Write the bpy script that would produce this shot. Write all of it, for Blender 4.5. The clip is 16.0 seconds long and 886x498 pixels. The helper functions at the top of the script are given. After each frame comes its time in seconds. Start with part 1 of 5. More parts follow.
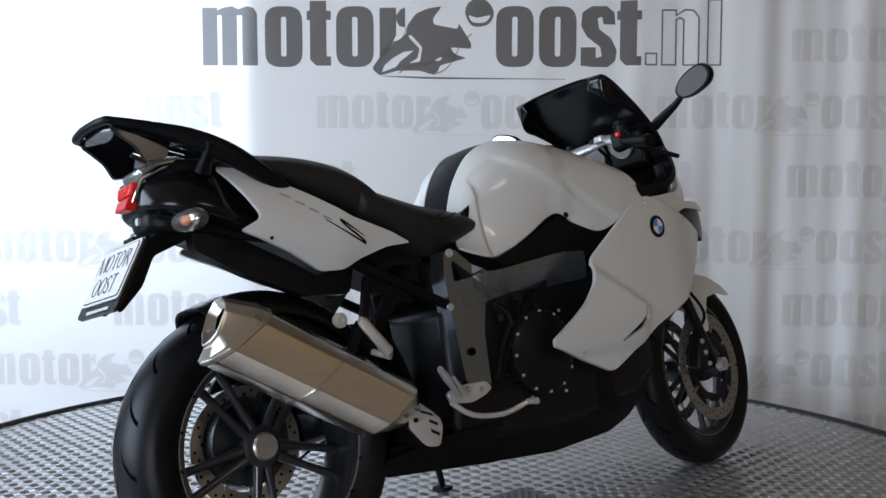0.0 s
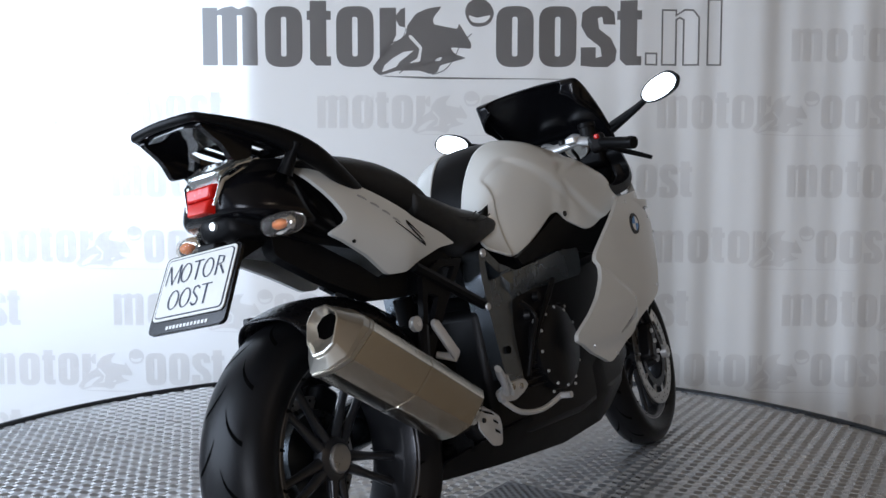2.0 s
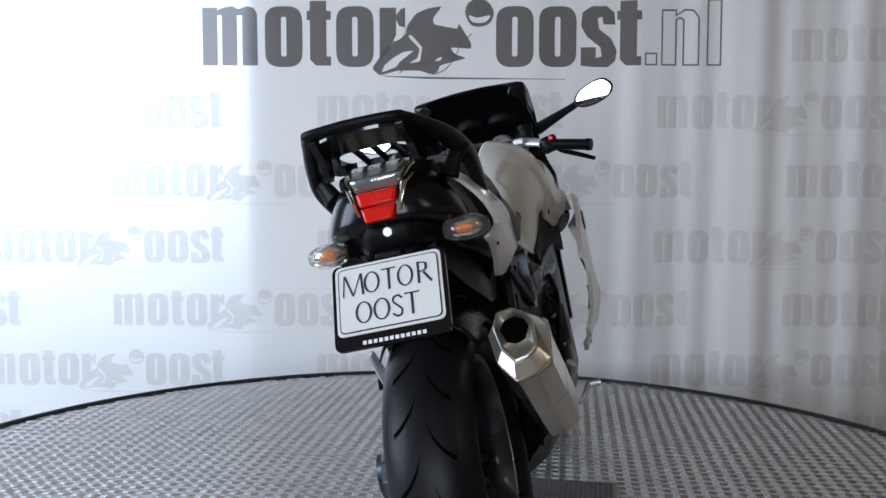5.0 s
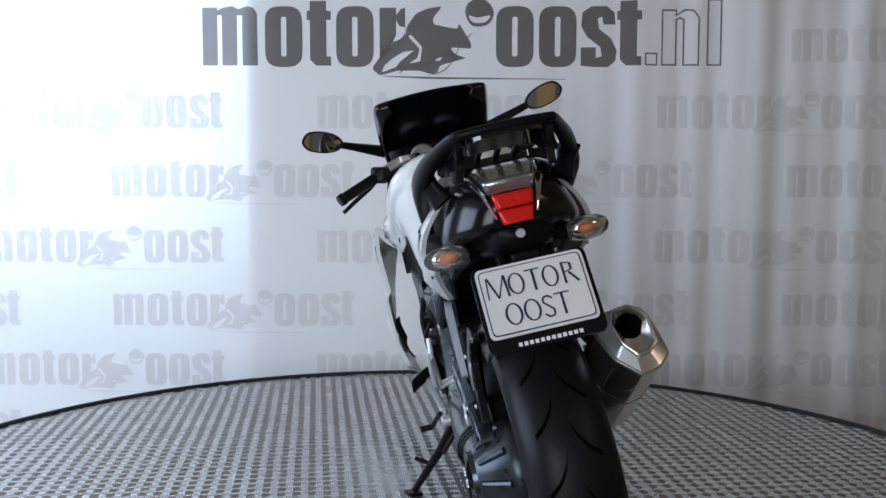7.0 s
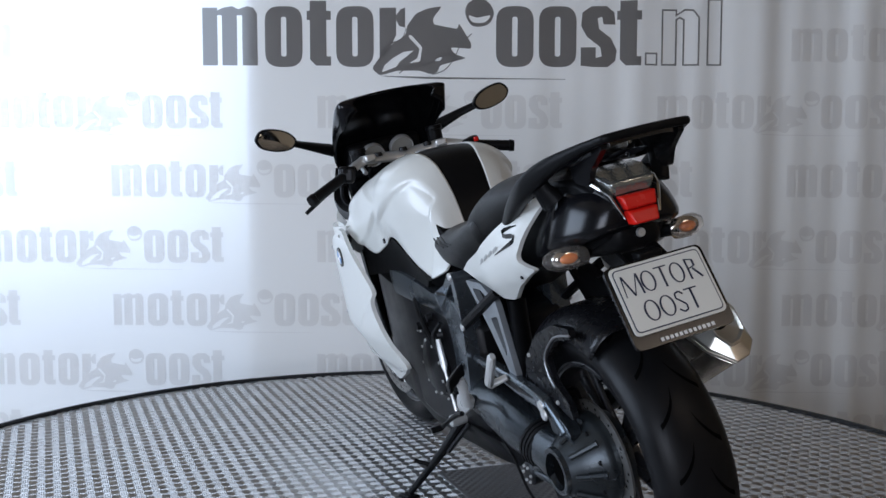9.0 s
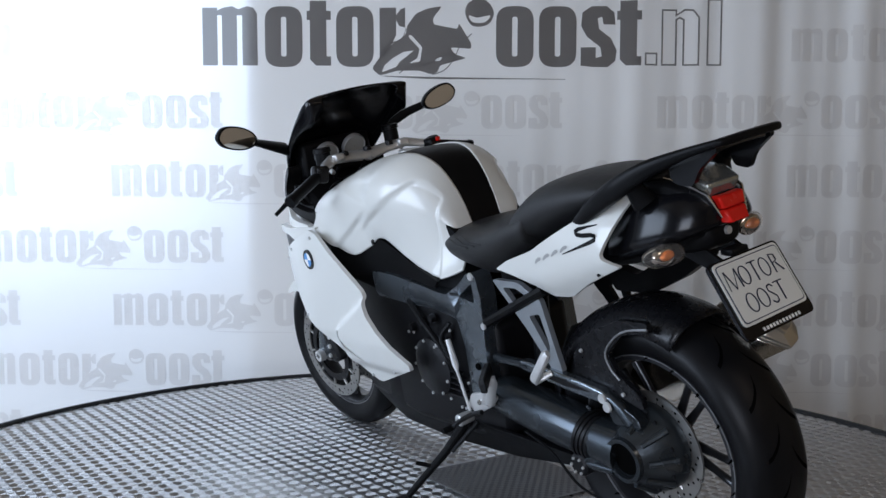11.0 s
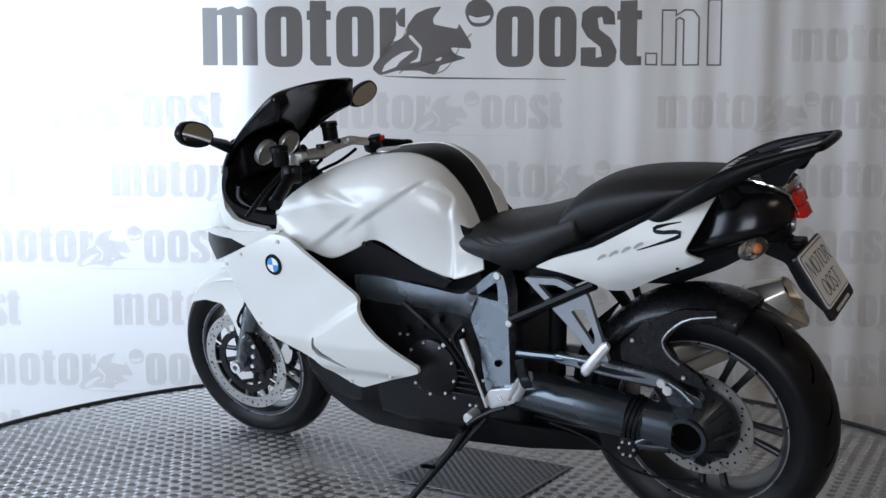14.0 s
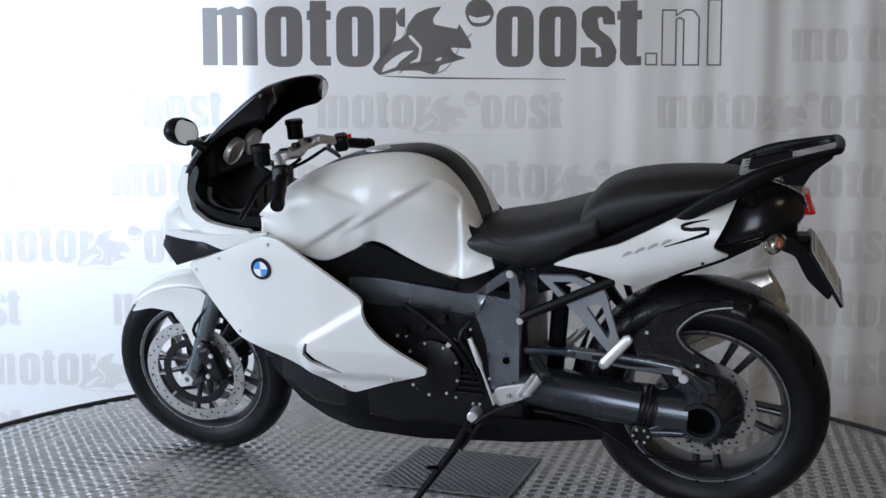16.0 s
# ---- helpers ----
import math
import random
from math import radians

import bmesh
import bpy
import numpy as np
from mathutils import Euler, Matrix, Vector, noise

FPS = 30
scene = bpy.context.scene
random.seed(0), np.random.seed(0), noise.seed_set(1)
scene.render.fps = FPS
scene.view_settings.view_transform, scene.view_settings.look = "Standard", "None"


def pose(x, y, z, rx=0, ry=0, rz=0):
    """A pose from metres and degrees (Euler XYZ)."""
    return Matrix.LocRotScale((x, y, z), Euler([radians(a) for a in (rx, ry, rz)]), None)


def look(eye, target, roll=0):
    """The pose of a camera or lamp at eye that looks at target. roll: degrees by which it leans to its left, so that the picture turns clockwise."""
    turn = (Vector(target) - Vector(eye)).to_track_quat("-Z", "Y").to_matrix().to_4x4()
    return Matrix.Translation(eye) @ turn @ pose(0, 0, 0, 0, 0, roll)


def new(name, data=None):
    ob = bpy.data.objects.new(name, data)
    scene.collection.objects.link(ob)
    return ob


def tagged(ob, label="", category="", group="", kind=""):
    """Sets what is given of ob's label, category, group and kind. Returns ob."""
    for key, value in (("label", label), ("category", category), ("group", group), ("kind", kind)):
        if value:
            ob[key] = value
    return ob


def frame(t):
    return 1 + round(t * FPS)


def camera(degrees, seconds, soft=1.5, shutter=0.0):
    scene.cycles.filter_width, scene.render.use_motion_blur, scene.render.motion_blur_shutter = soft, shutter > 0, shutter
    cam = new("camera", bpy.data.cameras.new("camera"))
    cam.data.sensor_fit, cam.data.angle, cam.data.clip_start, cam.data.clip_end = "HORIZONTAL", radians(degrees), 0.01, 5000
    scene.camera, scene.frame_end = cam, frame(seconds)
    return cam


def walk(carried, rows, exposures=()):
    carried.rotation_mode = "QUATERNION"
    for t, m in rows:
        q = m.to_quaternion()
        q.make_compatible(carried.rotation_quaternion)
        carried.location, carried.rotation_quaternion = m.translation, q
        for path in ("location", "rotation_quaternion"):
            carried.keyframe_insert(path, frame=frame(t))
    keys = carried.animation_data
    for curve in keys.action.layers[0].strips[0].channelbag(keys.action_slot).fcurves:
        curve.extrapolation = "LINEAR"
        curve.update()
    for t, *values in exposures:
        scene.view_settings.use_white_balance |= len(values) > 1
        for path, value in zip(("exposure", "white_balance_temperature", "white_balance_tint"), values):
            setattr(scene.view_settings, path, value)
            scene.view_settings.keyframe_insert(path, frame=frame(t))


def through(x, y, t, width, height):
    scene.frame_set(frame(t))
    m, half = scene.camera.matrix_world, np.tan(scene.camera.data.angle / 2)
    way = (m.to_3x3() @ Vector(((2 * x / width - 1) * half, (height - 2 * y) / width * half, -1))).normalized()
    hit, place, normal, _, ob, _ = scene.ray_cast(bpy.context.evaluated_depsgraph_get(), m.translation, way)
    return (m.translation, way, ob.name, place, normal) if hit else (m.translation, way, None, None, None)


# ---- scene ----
from math import cos, sin, pi
import itertools

EYE = Vector((0.0, -2.5414, 0.8891))
YAW, PITCH = radians(-0.233), radians(4.387)
AIM = EYE + Vector((sin(YAW) * cos(PITCH), cos(YAW) * cos(PITCH), -sin(PITCH)))
cam = camera(49.98, 16.0, soft=1.5)
walk(cam, [(0.0, look(EYE, AIM, 0.546)), (16.0, look(EYE, AIM, 0.546))], exposures=[(0.0, 0.28, 5950, 15), (3.5, 0.36, 5950, 15), (7.0, 0.10, 5850, 15), (9.0, 0.04, 5850, 15), (12.5, 0.12, 5900, 15), (16.0, 0.22, 6000, 15)])

# ---- light: daylight from open doors on one side, a window behind the banner, weak hall lamps, an added rear fill
world = bpy.data.worlds.new("world")
scene.world = world
world.use_nodes = True
wn = world.node_tree
sky = wn.nodes.new("ShaderNodeTexSky")
sky.sky_type, sky.sun_disc, sky.sun_elevation, sky.sun_rotation = "NISHITA", False, radians(35), radians(200)
wn.links.new(sky.outputs[0], wn.nodes["Background"].inputs[0])
wn.nodes["Background"].inputs[1].default_value = 0.1


def area(name, place, target, w, h, power, colour):
    data = bpy.data.lights.new(name, "AREA")
    data.shape, data.size, data.size_y, data.energy, data.color = "RECTANGLE", w, h, power, colour
    ob = new(name, data)
    ob.matrix_world = look(place, target)
    return ob


area("door_daylight", (-4.35, -1.5, 1.35), (0, -0.6, 0.6), 3.2, 2.6, 170, (0.80, 0.91, 1.0))
# unseen fill behind the viewpoint, added to lift the banner and the tail
area("rear_door_daylight", (-1.6, -6.7, 1.15), (-0.6, 0, 0.7), 2.3, 2.6, 120, (0.86, 0.93, 1.0))
area("ceiling_panel_light", (2.6, -3.2, 3.1), (2.4, -3.0, 0), 1.2, 0.5, 16, (1.0, 0.80, 0.58))
area("window_daylight", (-2.35, 2.72, 1.60), (-2.35, 2.0, 1.60), 2.6, 1.9, 114, (0.72, 0.87, 1.0))


# ---- materials
def rgba(c):
    return (*c, 1.0)


def mat(name, colour, rough=0.5, metal=0.0, vary=0.12, scale=8.0, bump=0.0, bump_scale=200.0, coat=0.0, rough_vary=0.1, stretch=(1, 1, 1), spec=0.5):
    m = bpy.data.materials.new(name)
    m.use_nodes = True
    t = m.node_tree
    b = t.nodes["Principled BSDF"]
    co = t.nodes.new("ShaderNodeTexCoord")
    mp = t.nodes.new("ShaderNodeMapping")
    mp.inputs["Scale"].default_value = stretch
    t.links.new(co.outputs["Object"], mp.inputs[0])
    n1 = t.nodes.new("ShaderNodeTexNoise")
    n1.inputs["Scale"].default_value, n1.inputs["Detail"].default_value = scale, 6
    n2 = t.nodes.new("ShaderNodeTexNoise")
    n2.inputs["Scale"].default_value, n2.inputs["Detail"].default_value = bump_scale, 3
    for n in (n1, n2):
        t.links.new(mp.outputs[0], n.inputs["Vector"])
    mix = t.nodes.new("ShaderNodeMixRGB")
    mix.inputs[1].default_value = rgba([min(1, max(0, v * (1 - vary))) for v in colour])
    mix.inputs[2].default_value = rgba([min(1, max(0, v * (1 + vary))) for v in colour])
    t.links.new(n1.outputs[0], mix.inputs[0])
    t.links.new(mix.outputs[0], b.inputs["Base Color"])
    r = t.nodes.new("ShaderNodeMapRange")
    r.inputs[3].default_value, r.inputs[4].default_value = max(0.02, rough - rough_vary), min(1, rough + rough_vary)
    t.links.new(n1.outputs[0], r.inputs[0])
    t.links.new(r.outputs[0], b.inputs["Roughness"])
    b.inputs["Metallic"].default_value = metal
    b.inputs["Specular IOR Level"].default_value = spec
    b.inputs["Coat Weight"].default_value = coat
    b.inputs["Coat Roughness"].default_value = 0.06
    if bump:
        bp = t.nodes.new("ShaderNodeBump")
        bp.inputs["Strength"].default_value, bp.inputs["Distance"].default_value = bump, 0.002
        t.links.new(n2.outputs[0], bp.inputs["Height"])
        t.links.new(bp.outputs[0], b.inputs["Normal"])
    return m


def glass(name, colour, rough=0.03, ior=1.45, weight=1.0):
    m = bpy.data.materials.new(name)
    m.use_nodes = True
    b = m.node_tree.nodes["Principled BSDF"]
    b.inputs["Base Color"].default_value = rgba(colour)
    b.inputs["Roughness"].default_value, b.inputs["IOR"].default_value, b.inputs["Transmission Weight"].default_value = rough, ior, weight
    return m


PEARL = mat("pearl_white_paint", (0.64, 0.64, 0.605), 0.36, 0.0, 0.03, 3, 0.02, 900, coat=0.45, rough_vary=0.05)
BLACK = mat("satin_black_plastic", (0.005, 0.005, 0.0055), 0.36, 0, 0.3, 20, 0.12, 600, spec=0.10)
GLOSS = mat("gloss_black_paint", (0.004, 0.004, 0.005), 0.20, 0, 0.2, 8, 0.02, 60, coat=0.0, rough_vary=0.04, spec=0.30)
RACK = mat("polished_black_rack_lacquer", (0.005, 0.005, 0.006), 0.07, 0, 0.2, 8, 0, 60, coat=0.6, rough_vary=0.03, spec=0.55)
SEAT = mat("black_vinyl_seat", (0.010, 0.010, 0.0105), 0.44, 0, 0.25, 30, 0.4, 900, spec=0.38)
RUBBER = mat("tyre_rubber", (0.0055, 0.0055, 0.0062), 0.38, 0, 0.35, 15, 0.12, 400, spec=0.15)
GROOVE = mat("near_black_recess_shade", (0.0015, 0.0015, 0.0015), 0.9, 0, 0.2, 15, spec=0.02)
FRAME = mat("grey_cast_aluminium", (0.20, 0.225, 0.25), 0.26, 0.9, 0.12, 10, 0.12, 500, coat=0.2)
DARKM = mat("dark_engine_metal", (0.007, 0.007, 0.008), 0.36, 0.2, 0.4, 25, 0.25, 300, spec=0.25)
ALU = mat("light_grey_cast_aluminium", (0.30, 0.32, 0.34), 0.36, 0.55, 0.12, 12, 0.1, 500)
SILVER = mat("brushed_silver_metal", (0.62, 0.62, 0.61), 0.38, 0.6, 0.12, 30, 0.05, 500)
CHROME = mat("polished_chrome", (0.75, 0.74, 0.72), 0.10, 1.0, 0.06, 6, 0, 300, rough_vary=0.05)
STEEL = mat("polished_exhaust_steel", (0.72, 0.67, 0.58), 0.20, 1.0, 0.10, 12, 0.05, 90, stretch=(1, 6, 6), rough_vary=0.05)
CAP = mat("bright_cast_exhaust_end", (0.56, 0.53, 0.47), 0.30, 0.9, 0.08, 20, 0.05, 200, rough_vary=0.06)
DRIVE = mat("dark_cast_drive_housing", (0.05, 0.057, 0.063), 0.29, 0.75, 0.25, 20, 0.15, 300, spec=0.3)
LIP = mat("pale_edge_metal", (0.26, 0.26, 0.265), 0.35, 0.8, 0.15, 30)
DISC = mat("brake_disc_steel", (0.40, 0.39, 0.37), 0.30, 0.85, 0.15, 40, 0.05, 400)
RIM = mat("dark_grey_rim_paint", (0.035, 0.036, 0.04), 0.32, 0.6, 0.2, 20, coat=0.4)
SHAFT = mat("graphite_drive_paint", (0.06, 0.07, 0.08), 0.24, 0.85, 0.2, 14, 0.06, 300, coat=0.15)
SCREEN = mat("smoked_black_screen", (0.004, 0.004, 0.005), 0.2, 0, 0.2, 5, rough_vary=0.05, coat=0.1, spec=0.25)
RED = mat("red_tail_lens", (0.60, 0.012, 0.006), 0.25, 0, 0.12, 40, 0.1, 300, coat=0.3, spec=0.2)
LENS = mat("clear_lens_over_reflector", (0.34, 0.35, 0.33), 0.14, 0.75, 0.25, 60, 0.8, 120, coat=1.0)
AMBER = mat("amber_bulb_glass", (0.75, 0.22, 0.05), 0.2, 0, 0.1, 40, coat=0.6)
CLEAR = glass("clear_indicator_glass", (0.90, 0.84, 0.78), 0.04, 1.18, 0.95)
MIRROR = mat("mirror_glass", (0.86, 0.86, 0.84), 0.025, 1.0, 0.01, 3, rough_vary=0.01)
PLATE = mat("white_plate_enamel", (0.70, 0.70, 0.655), 0.4, 0, 0.05, 20)
INK = mat("dark_blue_plate_print", (0.012, 0.02, 0.05), 0.5, 0, 0.1, 30)
WHITE = mat("white_print", (0.75, 0.75, 0.74), 0.5, 0, 0.06, 30)
BLUE = mat("sky_blue_enamel", (0.05, 0.25, 0.60), 0.3, 0, 0.08, 30, coat=0.6)
DIAL = mat("grey_gauge_dial", (0.36, 0.35, 0.32), 0.2, 0, 0.1, 30, coat=0.6)
DECAL = mat("grey_decal", (0.33, 0.33, 0.32), 0.4, 0, 0.1, 30)
CARBON = mat("matt_carbon_black", (0.006, 0.006, 0.007), 0.28, 0.0, 0.45, 60, 0.25, 350, coat=0.1, spec=0.2)
DECK = mat("worn_aluminium_tread_plate", (0.55, 0.55, 0.555), 0.27, 0.85, 0.18, 5, 0.14, 120, rough_vary=0.10)
BARS = mat("worn_aluminium_tread_bars", (0.56, 0.56, 0.565), 0.32, 0.85, 0.14, 7, 0.1, 120, rough_vary=0.10)
MAT = mat("dark_grey_tread_sheet", (0.15, 0.15, 0.155), 0.45, 0.5, 0.25, 9, 0.2, 200)
EDGE = mat("black_rubber_edging", (0.010, 0.011, 0.014), 0.45, 0, 0.3, 20, 0.2, 200)
FLOOR = mat("grey_concrete", (0.14, 0.14, 0.135), 0.75, 0, 0.25, 2, 0.4, 60)
WARM = mat("ochre_painted_wall", (0.52, 0.35, 0.16), 0.85, 0, 0.15, 1.5, 0.4, 80)
WALL = mat("painted_block_wall", (0.24, 0.23, 0.22), 0.85, 0, 0.12, 1.5, 0.4, 80)
ROOF = mat("ribbed_roof_sheet", (0.27, 0.20, 0.125), 0.6, 0, 0.2, 2)


def banner_cloth(name, colour, through, vary=0.03):
    m = bpy.data.materials.new(name)
    m.use_nodes = True
    t = m.node_tree
    b = t.nodes["Principled BSDF"]
    co = t.nodes.new("ShaderNodeTexCoord")
    n = t.nodes.new("ShaderNodeTexNoise")
    n.inputs["Scale"].default_value, n.inputs["Detail"].default_value = 1.6, 7
    t.links.new(co.outputs["Object"], n.inputs["Vector"])
    mix = t.nodes.new("ShaderNodeMixRGB")
    mix.inputs[1].default_value = rgba([v * (1 - vary) for v in colour])
    mix.inputs[2].default_value = rgba([min(1, v * (1 + vary)) for v in colour])
    t.links.new(n.outputs[0], mix.inputs[0])
    t.links.new(mix.outputs[0], b.inputs["Base Color"])
    b.inputs["Roughness"].default_value = 0.6
    tr = t.nodes.new("ShaderNodeBsdfTranslucent")
    tr.inputs[0].default_value = rgba(through)
    add = t.nodes.new("ShaderNodeAddShader")
    t.links.new(b.outputs[0], add.inputs[0])
    t.links.new(tr.outputs[0], add.inputs[1])
    t.links.new(add.outputs[0], t.nodes["Material Output"].inputs[0])
    wv = t.nodes.new("ShaderNodeTexNoise")
    wv.inputs["Scale"].default_value = 350
    t.links.new(co.outputs["Object"], wv.inputs["Vector"])
    bp = t.nodes.new("ShaderNodeBump")
    bp.inputs["Strength"].default_value, bp.inputs["Distance"].default_value = 0.12, 0.002
    t.links.new(wv.outputs[0], bp.inputs["Height"])
    t.links.new(bp.outputs[0], b.inputs["Normal"])
    return m


CLOTH = banner_cloth("white_banner_cloth", (0.79, 0.78, 0.755), (0.185, 0.185, 0.185))
PRINT = banner_cloth("charcoal_banner_print", (0.012, 0.012, 0.0125), (0.375, 0.36, 0.35), 0.08)
PALE = banner_cloth("pale_grey_banner_print", (0.50, 0.49, 0.475), (0.38, 0.375, 0.37), 0.06)


# ---- mesh helpers
def part(name, bm, material, parent=None, label="", smooth=True, bevel=0.0, angle=35):
    bmesh.ops.remove_doubles(bm, verts=bm.verts, dist=1e-5)
    bmesh.ops.recalc_face_normals(bm, faces=bm.faces)
    me = bpy.data.meshes.new(name)
    bm.to_mesh(me)
    bm.free()
    me.materials.append(material)
    if smooth:
        me.set_sharp_from_angle(angle=radians(angle))
        me.polygons.foreach_set("use_smooth", [True] * len(me.polygons))
    ob = new(name, me)
    ob.parent = parent
    if bevel:
        md = ob.modifiers.new("bevel", "BEVEL")
        md.width, md.segments, md.limit_method, md.angle_limit = bevel, 2, "ANGLE", radians(40)
    if label:
        ob["label"] = label
    return ob


def thing(name, label, category, group="", kind=""):
    return tagged(new(name), label, category, group, kind)


def box(bm, c, s, rot=None):
    m = Matrix.Translation(c) @ (rot.to_4x4() if rot else Matrix()) @ Matrix.Diagonal((*s, 1))
    bmesh.ops.create_cube(bm, size=1, matrix=m)
    return bm


def tube(bm, pts, radii, seg=12, flat=1.0):
    """A tube along points, with a radius for each, closed at both ends."""
    pts = [Vector(p) for p in pts]
    if not isinstance(radii, (list, tuple)):
        radii = [radii] * len(pts)
    rings = []
    side = None
    for i, p in enumerate(pts):
        d = (pts[min(i + 1, len(pts) - 1)] - pts[max(i - 1, 0)]).normalized()
        if side is None:
            side = d.orthogonal().normalized()
        side = (side - d * side.dot(d)).normalized()
        up = d.cross(side)
        rings.append([bm.verts.new(p + (side * cos(a) + up * sin(a) * flat) * radii[i]) for a in (2 * pi * k / seg for k in range(seg))])
    for a, b in zip(rings, rings[1:]):
        for k in range(seg):
            bm.faces.new((a[k], a[(k + 1) % seg], b[(k + 1) % seg], b[k]))
    bm.faces.new(rings[0][::-1])
    bm.faces.new(rings[-1])
    return bm


def lathe(bm, profile, c=(0, 0, 0), seg=64, closed=True, axis="y"):
    """profile: (along, radius) turned about the axis through c."""
    c = Vector(c)
    rings = []
    for y, r in profile:
        ring = []
        for k in range(seg):
            a = 2 * pi * k / seg
            v = Vector((r * cos(a), y, r * sin(a))) if axis == "y" else Vector((y, r * cos(a), r * sin(a)))
            ring.append(bm.verts.new(c + v))
        rings.append(ring)
    pairs = list(zip(rings, rings[1:])) + ([(rings[-1], rings[0])] if closed else [])
    for a, b in pairs:
        for k in range(seg):
            bm.faces.new((a[k], a[(k + 1) % seg], b[(k + 1) % seg], b[k]))
    return bm


def ball(bm, c, r, rot=None, u=16, v=10):
    m = Matrix.Translation(c) @ (rot.to_4x4() if rot else Matrix()) @ Matrix.Diagonal((*r, 1))
    bmesh.ops.create_uvsphere(bm, u_segments=u, v_segments=v, radius=1, matrix=m)
    return bm


def flat_cells(outline, step, holes=()):
    """A plane outline (x, z) cut into cells, as a bmesh at y = 0."""
    bm = bmesh.new()
    loops = [outline, *holes]
    edges = []
    for lp in loops:
        vs = [bm.verts.new((x, 0, z)) for x, z in lp]
        edges += [bm.edges.new((a, b)) for a, b in zip(vs, vs[1:] + vs[:1])]
    if holes:
        bmesh.ops.triangle_fill(bm, edges=edges, use_beauty=True, use_dissolve=False)
    else:
        bm.faces.new(vs)
    xs, zs = [p[0] for p in outline], [p[1] for p in outline]
    for lo, hi, n in ((min(xs), max(xs), (1, 0, 0)), (min(zs), max(zs), (0, 0, 1))):
        k = 1
        while step and lo + k * step < hi:
            bmesh.ops.bisect_plane(bm, geom=bm.verts[:] + bm.edges[:] + bm.faces[:], dist=1e-5, plane_co=[v * (lo + k * step) for v in n], plane_no=n)
            k += 1
    return bm


def shell(outline, depth, thick, side=1, step=0.03, holes=()):
    """A curved panel: its outline in (x, z), its outer face at y = depth(x, z), thick metres deep."""
    bm = flat_cells(outline, step, holes)
    outer = bm.faces[:]
    inner = bmesh.ops.duplicate(bm, geom=bm.verts[:] + bm.edges[:] + outer)
    vmap = {a: b for a, b in inner["vert_map"].items() if isinstance(a, bmesh.types.BMVert) and a in set(v for f in outer for v in f.verts)}
    rim = [e for f in outer for e in f.edges if len(e.link_faces) == 1]
    for a, b in vmap.items():
        y = depth(a.co.x, a.co.z)
        a.co.y, b.co.y = side * y, side * (y - thick)
    for e in rim:
        a, b = e.verts
        bm.faces.new((a, b, vmap[b], vmap[a]))
    return bm


def smooth_path(pts, n=6):
    """A closed Catmull-Rom curve through points."""
    out = []
    k = len(pts)
    for i in range(k):
        p0, p1, p2, p3 = (np.array(pts[(i + j - 1) % k]) for j in range(4))
        for s in range(n):
            t = s / n
            out.append(tuple(0.5 * (2 * p1 + (p2 - p0) * t + (2 * p0 - 5 * p1 + 4 * p2 - p3) * t * t + (3 * p1 - p0 - 3 * p2 + p3) * t ** 3)))
    return out


def round_poly(pts, r=0.01, n=3):
    """The outline with its corners rounded."""
    out = []
    k = len(pts)
    for i in range(k):
        a, b, c = (Vector(pts[(i + j - 1) % k]) for j in range(3))
        u, v = a - b, c - b
        q = min(r, u.length * 0.4, v.length * 0.4)
        s, e = b + u.normalized() * q, b + v.normalized() * q
        for j in range(n + 1):
            t = j / n
            p = s * (1 - t) ** 2 + b * 2 * t * (1 - t) + e * t * t
            out.append((p.x, p.y))
    return out


def loft(rings, close_ends=True, cyclic=True):
    bm = bmesh.new()
    vs = [[bm.verts.new(p) for p in r] for r in rings]
    n = len(vs[0])
    for a, b in zip(vs, vs[1:]):
        for k in range(n if cyclic else n - 1):
            bm.faces.new((a[k], a[(k + 1) % n], b[(k + 1) % n], b[k]))
    if close_ends and cyclic:
        bm.faces.new(vs[0][::-1])
        bm.faces.new(vs[-1])
    return bm


def ramp(xs, ys):
    return lambda x: float(np.interp(x, xs, ys))


def curve_of(keys, n):
    """Rows of keys resampled smoothly to n rows."""
    keys = np.array(keys, float)
    k = len(keys)
    out = []
    for s in np.linspace(0, k - 1, n):
        i = min(int(s), k - 2)
        t = s - i
        p0, p1, p2, p3 = keys[max(i - 1, 0)], keys[i], keys[i + 1], keys[min(i + 2, k - 1)]
        out.append(0.5 * (2 * p1 + (p2 - p0) * t + (2 * p0 - 5 * p1 + 4 * p2 - p3) * t * t + (3 * p1 - p0 - 3 * p2 + p3) * t ** 3))
    return np.array(out)


# ---- the hall
LOW = -0.42


def slab(name, c, s, material, label, category, cuts=()):
    bm = box(bmesh.new(), c, s)
    ob = part(name, bm, material, None, label, smooth=False)
    return tagged(ob, label, category, kind="structure")


slab("floor", (0, -2.3, LOW - 0.05), (10, 10.6, 0.1), FLOOR, "bare grey concrete hall floor under the turntable", "floor")
# unseen; wall, battens and ceiling are tinted to put gold into the exhaust reflections
slab("wall_east", (4.6, -2.3, 1.4), (0.2, 10.6, 3.64), ROOF, "brown hall wall with ochre battens along its top", "wall")
east = bpy.data.objects["wall_east"]
for k in range(26):
    part("batten", box(bmesh.new(), (4.485, -7.3 + 0.38 * k, 2.45), (0.03, 0.2, 1.4)), WARM, east, smooth=False)
slab("ceiling", (0, -2.3, 3.25), (10, 10.6, 0.1), ROOF, "low ribbed hall ceiling", "ceiling")


